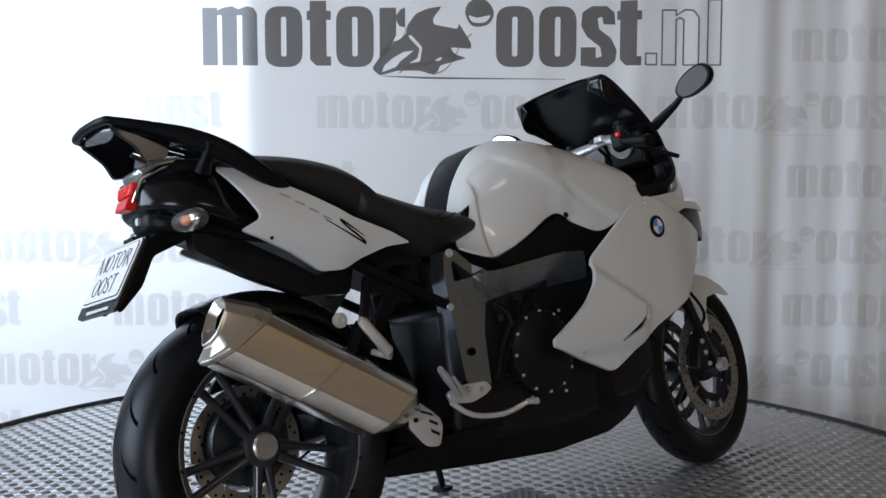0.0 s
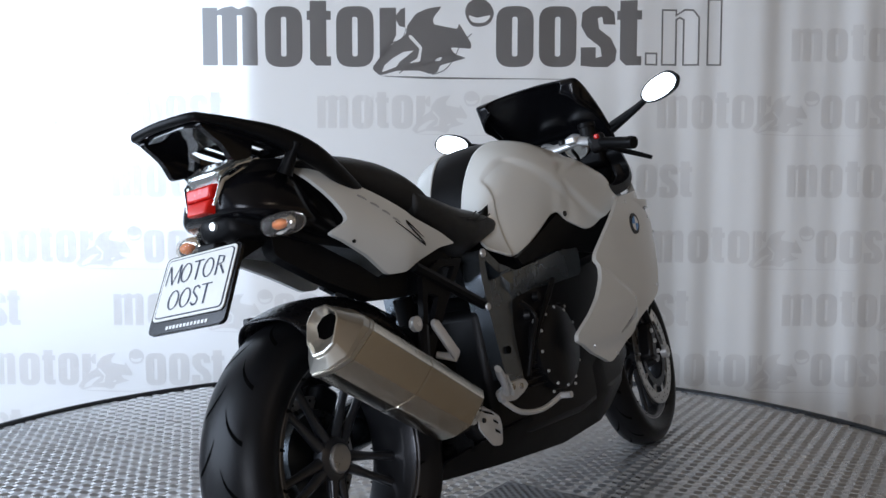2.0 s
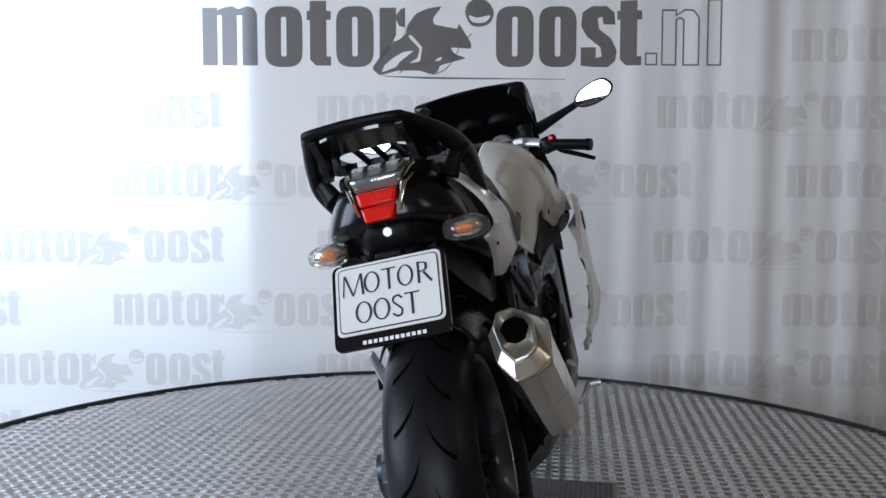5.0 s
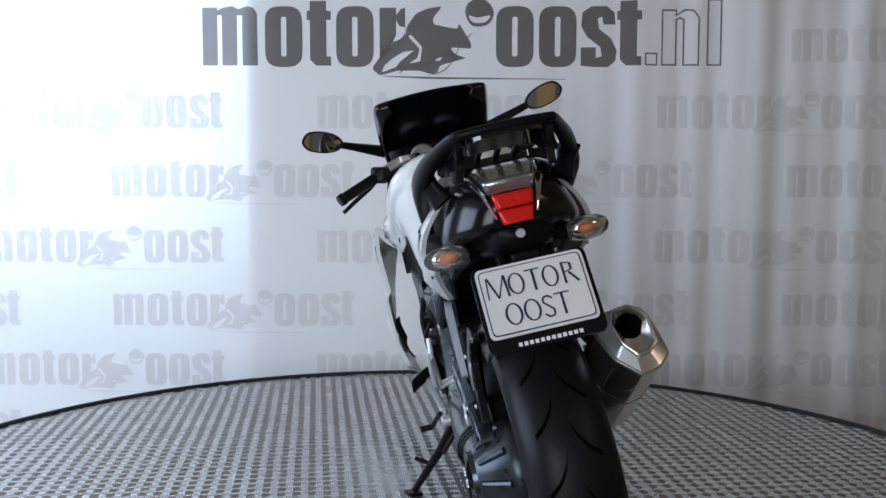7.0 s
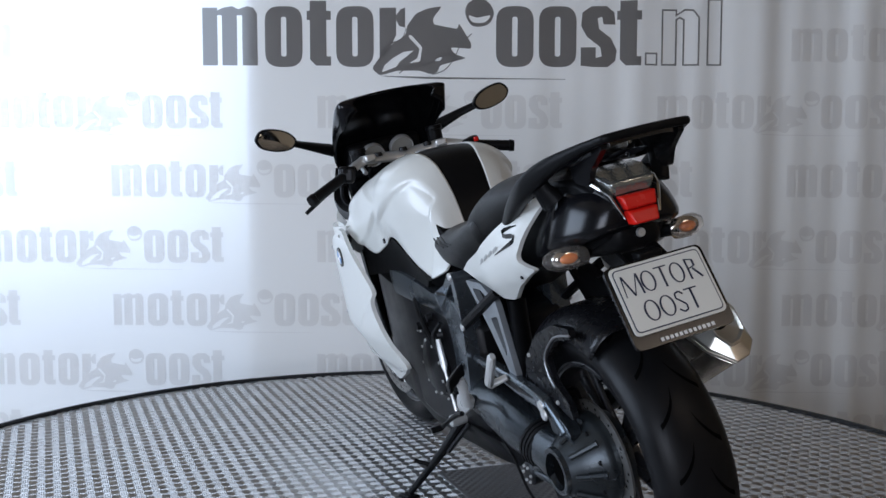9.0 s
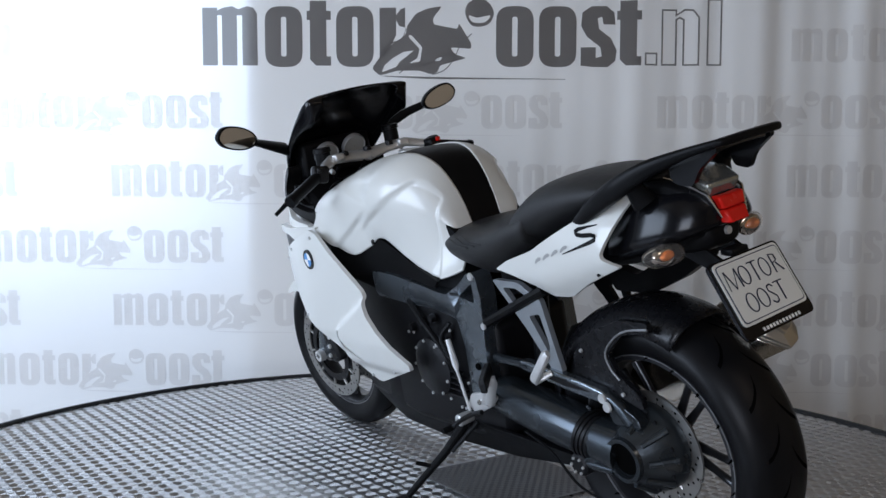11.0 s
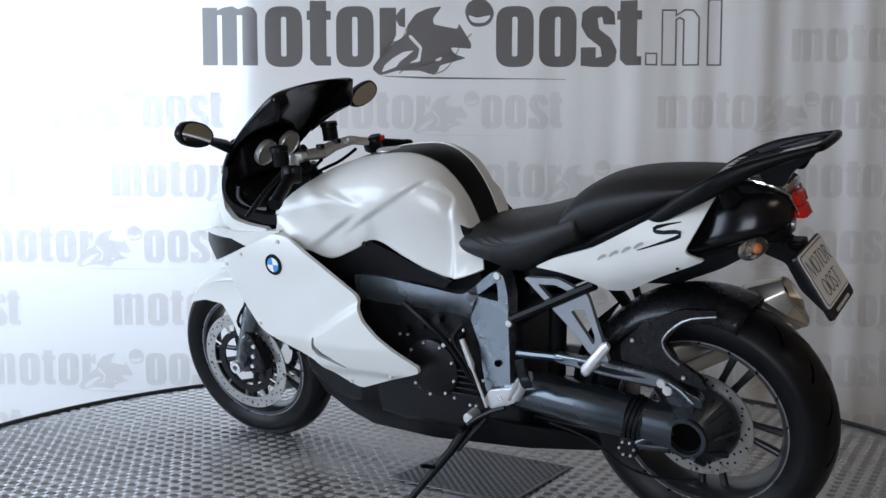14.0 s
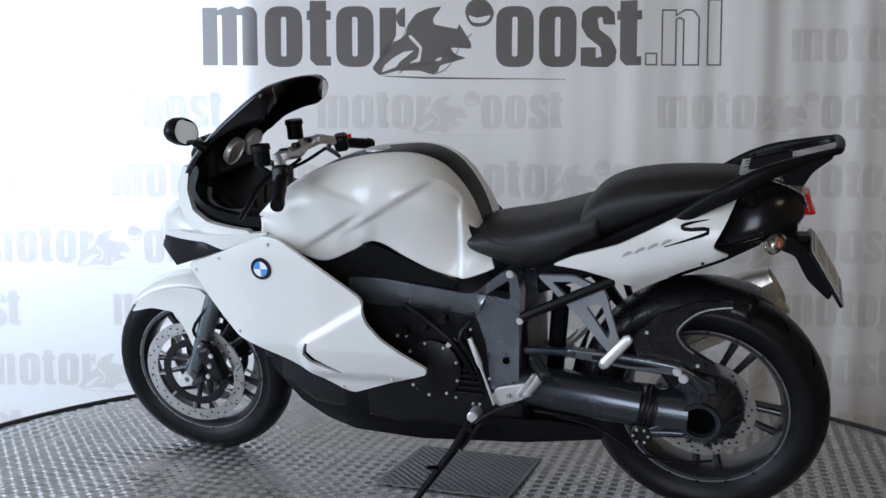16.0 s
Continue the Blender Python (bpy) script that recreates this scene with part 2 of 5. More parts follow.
def pierced_wall(name, plane, at, lo, hi, hole, thick, label):
    """An upright wall with one opening. plane 'x' or 'y'; hole: (a0, a1, z0, z1)."""
    a0, a1, z0, z1 = hole
    bm = bmesh.new()
    for p0, p1, q0, q1 in ((lo, a0, LOW, 3.2), (a1, hi, LOW, 3.2), (a0, a1, LOW, z0), (a0, a1, z1, 3.2)):
        if p1 - p0 > 0.005 and q1 - q0 > 0.005:
            c, s = ((p0 + p1) / 2, (q0 + q1) / 2), (p1 - p0, q1 - q0)
            box(bm, (at, c[0], c[1]) if plane == "x" else (c[0], at, c[1]), (thick, s[0], s[1]) if plane == "x" else (s[0], thick, s[1]))
    ob = part(name, bm, WALL, None, label, smooth=False)
    return tagged(ob, label, "wall", kind="structure")


pierced_wall("wall_west", "x", -4.6, -7.6, 3.0, (-3.1, 0.1, LOW + 0.02, 2.7), 0.2, "painted hall wall with an open daylight doorway")
# unseen wall, opened only to let the added rear fill in
south = pierced_wall("wall_south", "y", -7.1, -4.5, 4.5, (-2.8, -0.4, LOW + 0.02, 2.7), 0.2, "painted hall wall with battens and an open doorway")
for k in range(12):
    part("batten", box(bmesh.new(), (-0.15 + 0.38 * k, -6.985, 1.4), (0.2, 0.03, 3.5)), WARM, south, smooth=False)
pierced_wall("wall_north", "y", 2.14, -4.5, 4.5, (-3.7, -0.972, -0.30, 2.75), 0.14, "painted wall with a bright window behind the banner")

# ---- banner: cloth with shallow hanging folds
TILT = radians(0.5)


def fold(x):
    w = 1 / (1 + math.exp(-(x - 0.75) * 3.2))
    return 0.011 * w * (sin(11.5 * x + 0.6) + 0.6 * sin(23.7 * x + 1.9) + 0.35 * sin(41 * x)) + 0.002 * sin(7 * x)


BANNER_Y = 2.03
banner = thing("banner", "white cloth banner with charcoal and pale grey print", "banner")
xs = np.linspace(-3.2, 3.2, 321)
bm = loft([[(x, BANNER_Y + fold(x) * (1 + 0.12 * sin(3 * z + x)), z) for z in np.linspace(LOW, 2.6, 8)] for x in xs], cyclic=False)
part("cloth", bm, CLOTH, banner)


def printed(name, outlines, material, holes=(), lift=0.0012):
    """Flat print that follows the folds: closed outlines in (x, z)."""
    bm = bmesh.new()
    for k, lp in enumerate(outlines):
        cells = flat_cells(lp, 0.035, holes[k] if k < len(holes) else ())
        tmp = bpy.data.meshes.new("tmp")
        cells.to_mesh(tmp)
        cells.free()
        bm.from_mesh(tmp)
        bpy.data.meshes.remove(tmp)
    for v in bm.verts:
        v.co.y = BANNER_Y + fold(v.co.x) * (1 + 0.12 * sin(3 * v.co.z + v.co.x)) - lift
    return part(name, bm, material, banner, smooth=True)


def rrect(x0, x1, z0, z1, r, n=4):
    return round_poly([(x0, z0), (x1, z0), (x1, z1), (x0, z1)], r, n)


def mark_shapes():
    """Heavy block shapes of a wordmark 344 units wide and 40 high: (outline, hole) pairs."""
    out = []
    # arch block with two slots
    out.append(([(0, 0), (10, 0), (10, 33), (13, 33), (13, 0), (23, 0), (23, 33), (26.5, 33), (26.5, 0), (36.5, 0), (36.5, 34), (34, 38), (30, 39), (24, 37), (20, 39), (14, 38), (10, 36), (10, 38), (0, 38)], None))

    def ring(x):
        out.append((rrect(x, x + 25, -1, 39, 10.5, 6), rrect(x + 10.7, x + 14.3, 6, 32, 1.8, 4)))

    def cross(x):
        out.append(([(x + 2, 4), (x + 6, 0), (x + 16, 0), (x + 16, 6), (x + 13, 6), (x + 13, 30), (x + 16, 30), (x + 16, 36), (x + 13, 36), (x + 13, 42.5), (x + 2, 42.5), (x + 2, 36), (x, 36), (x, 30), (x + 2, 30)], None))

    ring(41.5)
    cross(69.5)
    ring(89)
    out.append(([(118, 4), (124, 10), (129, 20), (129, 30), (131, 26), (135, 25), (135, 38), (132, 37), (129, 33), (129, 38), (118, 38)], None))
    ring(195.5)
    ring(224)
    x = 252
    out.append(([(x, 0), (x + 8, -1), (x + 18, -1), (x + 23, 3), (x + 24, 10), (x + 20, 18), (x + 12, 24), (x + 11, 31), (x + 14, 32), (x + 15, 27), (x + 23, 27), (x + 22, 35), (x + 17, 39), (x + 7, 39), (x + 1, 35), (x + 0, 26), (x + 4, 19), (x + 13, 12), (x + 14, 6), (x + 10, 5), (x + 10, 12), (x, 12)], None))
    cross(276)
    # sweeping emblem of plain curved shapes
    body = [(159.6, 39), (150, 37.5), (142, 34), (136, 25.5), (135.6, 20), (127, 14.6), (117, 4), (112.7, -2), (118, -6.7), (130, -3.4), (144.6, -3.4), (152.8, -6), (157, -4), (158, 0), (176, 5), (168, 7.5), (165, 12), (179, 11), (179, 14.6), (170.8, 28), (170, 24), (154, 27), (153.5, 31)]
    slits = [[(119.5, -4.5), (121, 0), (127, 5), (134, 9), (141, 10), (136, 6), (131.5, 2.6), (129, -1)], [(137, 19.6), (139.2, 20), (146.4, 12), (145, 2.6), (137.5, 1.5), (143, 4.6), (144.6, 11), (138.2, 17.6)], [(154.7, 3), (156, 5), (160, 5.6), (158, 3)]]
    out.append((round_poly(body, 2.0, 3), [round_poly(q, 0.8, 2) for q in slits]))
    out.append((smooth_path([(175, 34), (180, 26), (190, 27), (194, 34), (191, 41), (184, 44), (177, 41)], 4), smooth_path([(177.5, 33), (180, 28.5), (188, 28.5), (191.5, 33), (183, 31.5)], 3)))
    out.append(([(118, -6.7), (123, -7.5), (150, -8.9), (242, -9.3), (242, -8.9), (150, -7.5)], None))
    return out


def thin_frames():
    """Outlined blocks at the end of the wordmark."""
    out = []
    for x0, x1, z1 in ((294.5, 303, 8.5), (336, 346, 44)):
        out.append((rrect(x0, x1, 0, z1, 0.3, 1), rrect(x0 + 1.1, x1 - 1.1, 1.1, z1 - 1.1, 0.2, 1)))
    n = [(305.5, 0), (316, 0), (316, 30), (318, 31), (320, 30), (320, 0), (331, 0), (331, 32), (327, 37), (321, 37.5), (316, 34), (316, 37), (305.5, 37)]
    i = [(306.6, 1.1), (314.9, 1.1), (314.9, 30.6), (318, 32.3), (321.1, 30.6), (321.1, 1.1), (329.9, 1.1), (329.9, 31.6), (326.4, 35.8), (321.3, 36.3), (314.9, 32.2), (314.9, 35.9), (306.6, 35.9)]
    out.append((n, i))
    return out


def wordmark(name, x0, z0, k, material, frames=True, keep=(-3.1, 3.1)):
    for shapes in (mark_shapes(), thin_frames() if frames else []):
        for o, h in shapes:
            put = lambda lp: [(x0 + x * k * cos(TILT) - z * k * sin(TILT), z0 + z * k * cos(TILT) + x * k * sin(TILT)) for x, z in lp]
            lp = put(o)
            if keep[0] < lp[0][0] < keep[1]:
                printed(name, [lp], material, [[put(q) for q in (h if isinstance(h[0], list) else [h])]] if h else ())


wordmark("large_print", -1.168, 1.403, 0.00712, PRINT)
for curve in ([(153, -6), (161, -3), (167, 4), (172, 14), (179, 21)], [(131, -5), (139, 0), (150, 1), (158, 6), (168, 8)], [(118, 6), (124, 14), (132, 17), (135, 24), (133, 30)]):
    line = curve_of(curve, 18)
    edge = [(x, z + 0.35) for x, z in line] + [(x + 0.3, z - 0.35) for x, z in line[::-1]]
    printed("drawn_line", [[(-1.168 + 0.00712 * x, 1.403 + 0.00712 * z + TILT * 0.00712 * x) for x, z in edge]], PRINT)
K2 = 0.0040
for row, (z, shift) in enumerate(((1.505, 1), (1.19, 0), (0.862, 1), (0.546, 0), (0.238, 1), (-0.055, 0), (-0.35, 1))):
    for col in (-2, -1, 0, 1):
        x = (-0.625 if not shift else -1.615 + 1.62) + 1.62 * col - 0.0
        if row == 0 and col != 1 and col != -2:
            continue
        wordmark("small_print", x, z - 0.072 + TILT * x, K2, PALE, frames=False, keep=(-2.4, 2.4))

# ---- turntable
R = 1.700
deck = thing("turntable", "round aluminium tread-plate turntable, worn and dusty", "turntable")
part("platform", lathe(bmesh.new(), [(0.0, 0.001), (0.0, R), (-0.10, R), (-0.10, 0.001)], seg=160, axis="y", closed=True), DECK, deck, angle=30)
deck.children[0].data.transform(Matrix.Rotation(radians(90), 4, "X"))
bm = lathe(bmesh.new(), [(-0.11, R), (0.004, R), (0.012, R + 0.006), (0.012, R + 0.016), (0.004, R + 0.022), (-0.11, R + 0.022)], seg=160)
part("edging", bm, EDGE, deck, "black rubber edging").data.transform(Matrix.Rotation(radians(90), 4, "X"))


def tread(name, pitch, half_w, half_l, height, inside, material, parent, z0):
    """Groups of five short raised bars, every second group turned a quarter."""
    n = int(1.75 / pitch)
    vs, fs = [], []
    for i, j in itertools.product(range(-n, n + 1), repeat=2):
        cx, cy = i * pitch, j * pitch
        if not inside(cx, cy):
            continue
        turn = pi / 4 + (pi / 2 if (i + j) % 2 else 0)
        c, s = cos(turn), sin(turn)
        for k in (-2, -1, 0, 1, 2):
            o = k * pitch * 0.2
            l = half_l * (1 - 0.10 * abs(k))
            b = len(vs)
            for x, y, z in ((-l, o - half_w, 0), (l, o - half_w, 0), (l, o + half_w, 0), (-l, o + half_w, 0), (-l * 0.8, o, height), (l * 0.8, o, height)):
                vs.append((cx + c * x - s * y, cy + s * x + c * y, z0 + z))
            fs += [(b, b + 1, b + 5, b + 4), (b + 2, b + 3, b + 4, b + 5), (b + 1, b + 2, b + 5), (b + 3, b, b + 4)]
    me = bpy.data.meshes.new(name)
    me.from_pydata(vs, [], fs)
    me.materials.append(material)
    ob = new(name, me)
    ob.parent = parent
    return tagged(ob, kind="stuff")


tread("tread_relief", 0.030, 0.0022, 0.0135, 0.0016, lambda x, y: x * x + y * y < 1.685 ** 2, BARS, deck, 0.0)

SHEET_AT = pose(0.21, -0.17, 0.004, 0, 0, -47)
sheet = thing("metal_sheet", "loose dark tread-plate sheet under the side stand", "metal sheet")
part("plate", box(bmesh.new(), (0, 0, 0.0015), (0.40, 0.40, 0.003)), MAT, sheet, smooth=False, bevel=0.001)
tread("tread_relief", 0.014, 0.0010, 0.0062, 0.0008, lambda x, y: abs(x) < 0.19 and abs(y) < 0.19, MAT, sheet, 0.003)

# ---- motorcycle: x forward, y to its left, z up; it leans on its side stand
BIKE_AT = pose(0, 0, 0, 0, 0, 41.7) @ pose(0, -0.240, 0) @ pose(0, 0, 0, -13.0)
bike = thing("motorcycle", "pearl white sports touring motorcycle leaning on its side stand", "motorcycle")
RW, FW = Vector((-0.666, 0, 0.322)), Vector((0.880, 0, 0.295))


def bolt(c, side, r=0.006, material=SILVER, parent=None, name="screw"):
    bm = lathe(bmesh.new(), [(0.0, 0.0005), (0.0, r), (side * 0.004, r * 0.85), (side * 0.004, 0.0005)], c, 10, closed=False)
    return part(name, bm, material, parent or bike)


# -- tank: rings over the top from edge to edge
# rows: top x, z | widest x, z, y | lower edge x, z, y
TANK = [
    (0.400, 0.935, 0.485, 0.850, 0.205, 0.470, 0.800, 0.235),
    (0.350, 0.958, 0.410, 0.850, 0.210, 0.385, 0.752, 0.222),
    (0.250, 0.986, 0.310, 0.860, 0.208, 0.310, 0.722, 0.205),
    (0.160, 0.998, 0.205, 0.865, 0.206, 0.230, 0.748, 0.192),
    (0.085, 0.999, 0.110, 0.862, 0.198, 0.165, 0.775, 0.184),
    (0.030, 0.985, 0.030, 0.850, 0.178, 0.075, 0.728, 0.176),
    (-0.012, 0.958, -0.030, 0.838, 0.154, 0.000, 0.690, 0.168),
    (-0.046, 0.918, -0.068, 0.822, 0.130, -0.060, 0.676, 0.160),
    (-0.074, 0.868, -0.092, 0.800, 0.110, -0.115, 0.690, 0.150),
    (-0.098, 0.798, -0.112, 0.765, 0.096, -0.150, 0.705, 0.140),
]


def tank_point(row, u):
    """u from 0 on the crest to 1 at the lower edge."""
    tx, tz, mx, mz, my, bx, bz, by = row
    if u < 0.6:
        a = u / 0.6 * pi / 2
        s, c = sin(a) ** 0.85, max(cos(a), 0) ** 0.84
        x, y, z = tx + (mx - tx) * (1 - c), my * s, mz + (tz - mz) * c
    else:
        t = (u - 0.6) / 0.4
        x, y, z = mx + (bx - mx) * t, my + (by - my) * t * t, mz + (bz - mz) * t
    # knee hollow below a long crease
    e = min((0.850 + (0.165 - x) * 0.57) - z, (0.938 - z) * 1.2, (x + 0.068) * 1.1)
    k = min(1, max(0, e / 0.016))
    y -= 0.012 * k * k * (3 - 2 * k) * min(1, max(0, (u - 0.30) / 0.10)) * min(1, max(0, (0.27 - x) / 0.12))
    # fold that runs down to the fairing
    e = (0.881 + (x - 0.163) * -0.59) - z
    k = min(1, max(0, e / 0.013))
    y -= 0.011 * k * k * (3 - 2 * k) * min(1, max(0, (u - 0.30) / 0.10)) * min(1, max(0, (x - 0.18) / 0.05)) * min(1, max(0, (0.44 - x) / 0.05))
    # recessed upper facet in front of the vertex of the folds
    e = z - (0.864 + (x - 0.159) * 0.35)
    k = min(1, max(0, e / 0.014))
    y -= 0.008 * k * k * (3 - 2 * k) * min(1, max(0, (u - 0.15) / 0.12)) * min(1, max(0, (x - 0.155) / 0.05)) * min(1, max(0, (0.45 - x) / 0.08))
    return x, y, z


rows = curve_of(TANK, 84)
us = np.linspace(0, 1, 64)
for side in (1, -1):
    rings = []
    for i, row in enumerate(rows):
        f = i / 83
        u0 = float(np.interp(f, (0, 0.3, 0.65, 1), (0.13, 0.12, 0.125, 0.17)))
        pts = [tank_point(row, u0 + (1 - u0) * u) for u in us]
        rings.append([(x, side * y, z) for x, y, z in pts])
    bm = loft(rings, cyclic=False)
    ob = part("tank_side", bm, PEARL, bike, "pearl white tank panel", angle=60)
    md = ob.modifiers.new("thick", "SOLIDIFY")
    md.thickness, md.offset = 0.006, -1
rings = []
for i, row in enumerate(rows):
    f = i / 83
    u0 = float(np.interp(f, (0, 0.3, 0.65, 1), (0.13, 0.12, 0.125, 0.17))) + 0.006
    half = [tank_point(row, u0 * u) for u in np.linspace(1, 0, 9)]
    rings.append([(x, y, z - 0.004) for x, y, z in half] + [(x, -y, z - 0.004) for x, y, z in half[::-1][1:]])
tank_cover = part("tank_cover", loft(rings, cyclic=False), BLACK, bike, "black tank centre cover", angle=60)
cap = lathe(bmesh.new(), [(0, 0.001), (0, 0.044), (0.006, 0.044), (0.010, 0.036), (0.010, 0.001)], seg=28, closed=False)
cap.transform(pose(0.20, 0, 0.983, 94, 0, 0))
part("filler_cap", cap, SILVER, bike, "silver filler cap")
part("tank_core", loft([[(x, s * w, z) for s, z in ((1, z0), (1, z1), (-1, z1), (-1, z0))] for x, w, z0, z1 in ((0.42, 0.16, 0.60, 0.84), (0.2, 0.15, 0.60, 0.90), (0.0, 0.14, 0.58, 0.88), (-0.12, 0.11, 0.60, 0.78))]), BLACK, bike)
for side in (1, -1):
    bolt((0.186, side * 0.192, 0.768), side, 0.008, DARKM)


# -- side fairings
def fairing_y(x, z):
    y = 0.268 - 0.9 * max(0, x - 0.48) ** 2 - 0.42 * max(0, 0.50 - z) ** 1.15 - 0.35 * max(0, z - 0.74) ** 1.3
    y -= 0.05 * max(0, 0.30 - x)
    # raised lower wing behind a crease
    d = (0.608 - 0.58 * (x - 0.212)) - z
    k = min(1, max(0, (d + 0.004) / 0.024))
    k = k * k * (3 - 2 * k) * min(1, max(0, (0.385 - x) / 0.035))
    return y + 0.013 * k * min(1, max(0, (z - 0.395) / 0.03))


FAIR = [(0.735, 0.700), (0.655, 0.730), (0.581, 0.758), (0.453, 0.804), (0.407, 0.797), (0.306, 0.734), (0.182, 0.644), (0.168, 0.579), (0.129, 0.534), (0.014, 0.455), (0.018, 0.437), (0.242, 0.353), (0.262, 0.356), (0.419, 0.452), (0.564, 0.514), (0.663, 0.62), (0.705, 0.668)]
SLOT = [(0.349, 0.515), (0.343, 0.512), (0.348, 0.490), (0.330, 0.468), (0.258, 0.427), (0.263, 0.424), (0.345, 0.455), (0.368, 0.475)]
for side in (1, -1):
    fair = part("side_fairing", shell(round_poly(FAIR, 0.014), fairing_y, 0.012, side, 0.0105, [SLOT]), PEARL, bike, "pearl white side fairing", bevel=0.003, angle=50)
    part("vent_recess", shell([(x, z) for x, z in ((0.38, 0.525), (0.335, 0.525), (0.245, 0.42), (0.26, 0.41), (0.38, 0.455))], lambda x, z: fairing_y(x, z) - 0.022, 0.004, side, 0.03), BLACK, fair)
    # roundel of plain quarters
    c = (0.462, 0.716)
    yb = fairing_y(*c)
    bm = lathe(bmesh.new(), [(0, 0.0005), (0, 0.031), (0.004, 0.030), (0.004, 0.0005)], (0, 0, 0), 28, closed=False)
    at = Matrix.Translation((c[0], side * (yb - 0.001), c[1])) @ Matrix.Rotation(pi if side < 0 else 0, 4, "Z")
    bm.transform(at)
    rd = part("roundel", bm, GLOSS, fair, "round blue and white roundel")
    for q in range(4):
        bm = bmesh.new()
        vs = [(0, 0)] + [(0.021 * cos(pi / 2 * q + a), 0.021 * sin(pi / 2 * q + a)) for a in np.linspace(0, pi / 2, 7)]
        vv = [bm.verts.new((x, 0.0052, z)) for x, z in vs]
        bm.faces.new(vv)
        bm.transform(at)
        part("quarter", bm, BLUE if q % 2 == 0 else WHITE, rd, smooth=False)
    for x, z in ((0.60, 0.735), (0.437, 0.782), (0.275, 0.372), (0.12, 0.412), (0.56, 0.53), (0.70, 0.69)):
        bolt((x, side * (fairing_y(x, z)), z), side, 0.0055, SILVER, fair)
    # inner dark panel between fairing and tank
    part("inner_panel", shell([(0.46, 0.80), (0.40, 0.79), (0.30, 0.722), (0.18, 0.77), (0.05, 0.71), (-0.06, 0.67), (-0.04, 0.650), (0.06, 0.664), (0.18, 0.676), (0.25, 0.665), (0.45, 0.64)], lambda x, z: 0.164 + 0.08 * max(0, x - 0.1), 0.01, side, 0.04), BLACK, bike, "matt black inner panel")

# -- nose with upper white band, headlight sides
def nose_ring(x, w, z0, z1, n=18):
    out = []
    for k in range(n):
        a = pi * 2 * k / n
        c, s = cos(a), sin(a)
        out.append((x, w * math.copysign(abs(c) ** 0.7, c), (z0 + z1) / 2 + (z1 - z0) / 2 * math.copysign(abs(s) ** 0.8, s)))
    return out


part("nose", loft([nose_ring(x, w, z0, z1) for x, w, z0, z1 in ((0.64, 0.185, 0.66, 0.79), (0.73, 0.170, 0.66, 0.83), (0.81, 0.145, 0.66, 0.85), (0.875, 0.108, 0.67, 0.84), (0.925, 0.064, 0.69, 0.81), (0.945, 0.025, 0.72, 0.77))]), PEARL, bike, "pearl white nose fairing", angle=60)
for side in (1, -1):
    band = [(0.500, 0.783), (0.62, 0.786), (0.725, 0.800), (0.780, 0.850), (0.795, 0.905), (0.765, 0.968), (0.735, 0.960), (0.742, 0.900), (0.715, 0.850), (0.655, 0.825), (0.560, 0.812), (0.515, 0.808)]
    part("upper_fairing", shell(round_poly(band, 0.008), lambda x, z: 0.225 - 1.3 * max(0, x - 0.55) ** 2 - 0.25 * max(0, z - 0.82), 0.02, side, 0.03), PEARL, bike, "pearl white upper fairing edge", bevel=0.003)
    part("headlight_surround", shell([(0.872, 0.727), (0.842, 0.768), (0.750, 0.774), (0.66, 0.770), (0.615, 0.746), (0.71, 0.713), (0.805, 0.680)], lambda x, z: 0.222 - 1.2 * max(0, x - 0.6) ** 2, 0.03, side, 0.03), DARKM, bike, "dark headlight side trim", bevel=0.003)
    part("fairing_ledge", shell(round_poly([(0.845, 0.772), (0.76, 0.794), (0.62, 0.794), (0.45, 0.806), (0.47, 0.790), (0.60, 0.752), (0.66, 0.772)], 0.006), lambda x, z: 0.232 - 1.2 * max(0, x - 0.6) ** 2, 0.02, side, 0.03), PEARL, bike, "pearl white ledge above the headlight", bevel=0.003)

# -- cockpit
bm = loft([[(x, s * w, z) for s, z in ((1, z0), (1, z1), (-1, z1), (-1, z0))] for x, w, z0, z1 in ((0.46, 0.15, 0.70, 0.79), (0.56, 0.15, 0.70, 0.83), (0.66, 0.14, 0.72, 0.90), (0.735, 0.13, 0.75, 0.945), (0.80, 0.10, 0.78, 0.93))])
part("cockpit_trim", bm, BLACK, bike, "matt black cockpit trim", bevel=0.02)
for side in (1, -1):
    rim_o = [(0.44, 0.818), (0.52, 0.814), (0.60, 0.828), (0.668, 0.858), (0.706, 0.905), (0.709, 0.950), (0.690, 0.975)]
    rim_i = [(0.680, 0.955), (0.690, 0.910), (0.650, 0.872), (0.59, 0.852), (0.52, 0.842), (0.45, 0.845)]
    part("cockpit_rim", shell(smooth_path(rim_o + rim_i, 3), lambda x, z: 0.206 - 0.9 * max(0, x - 0.6) ** 2 - 0.3 * max(0, z - 0.88), 0.05, side, 0.03), BLACK, bike, "matt black cockpit rim", bevel=0.004)
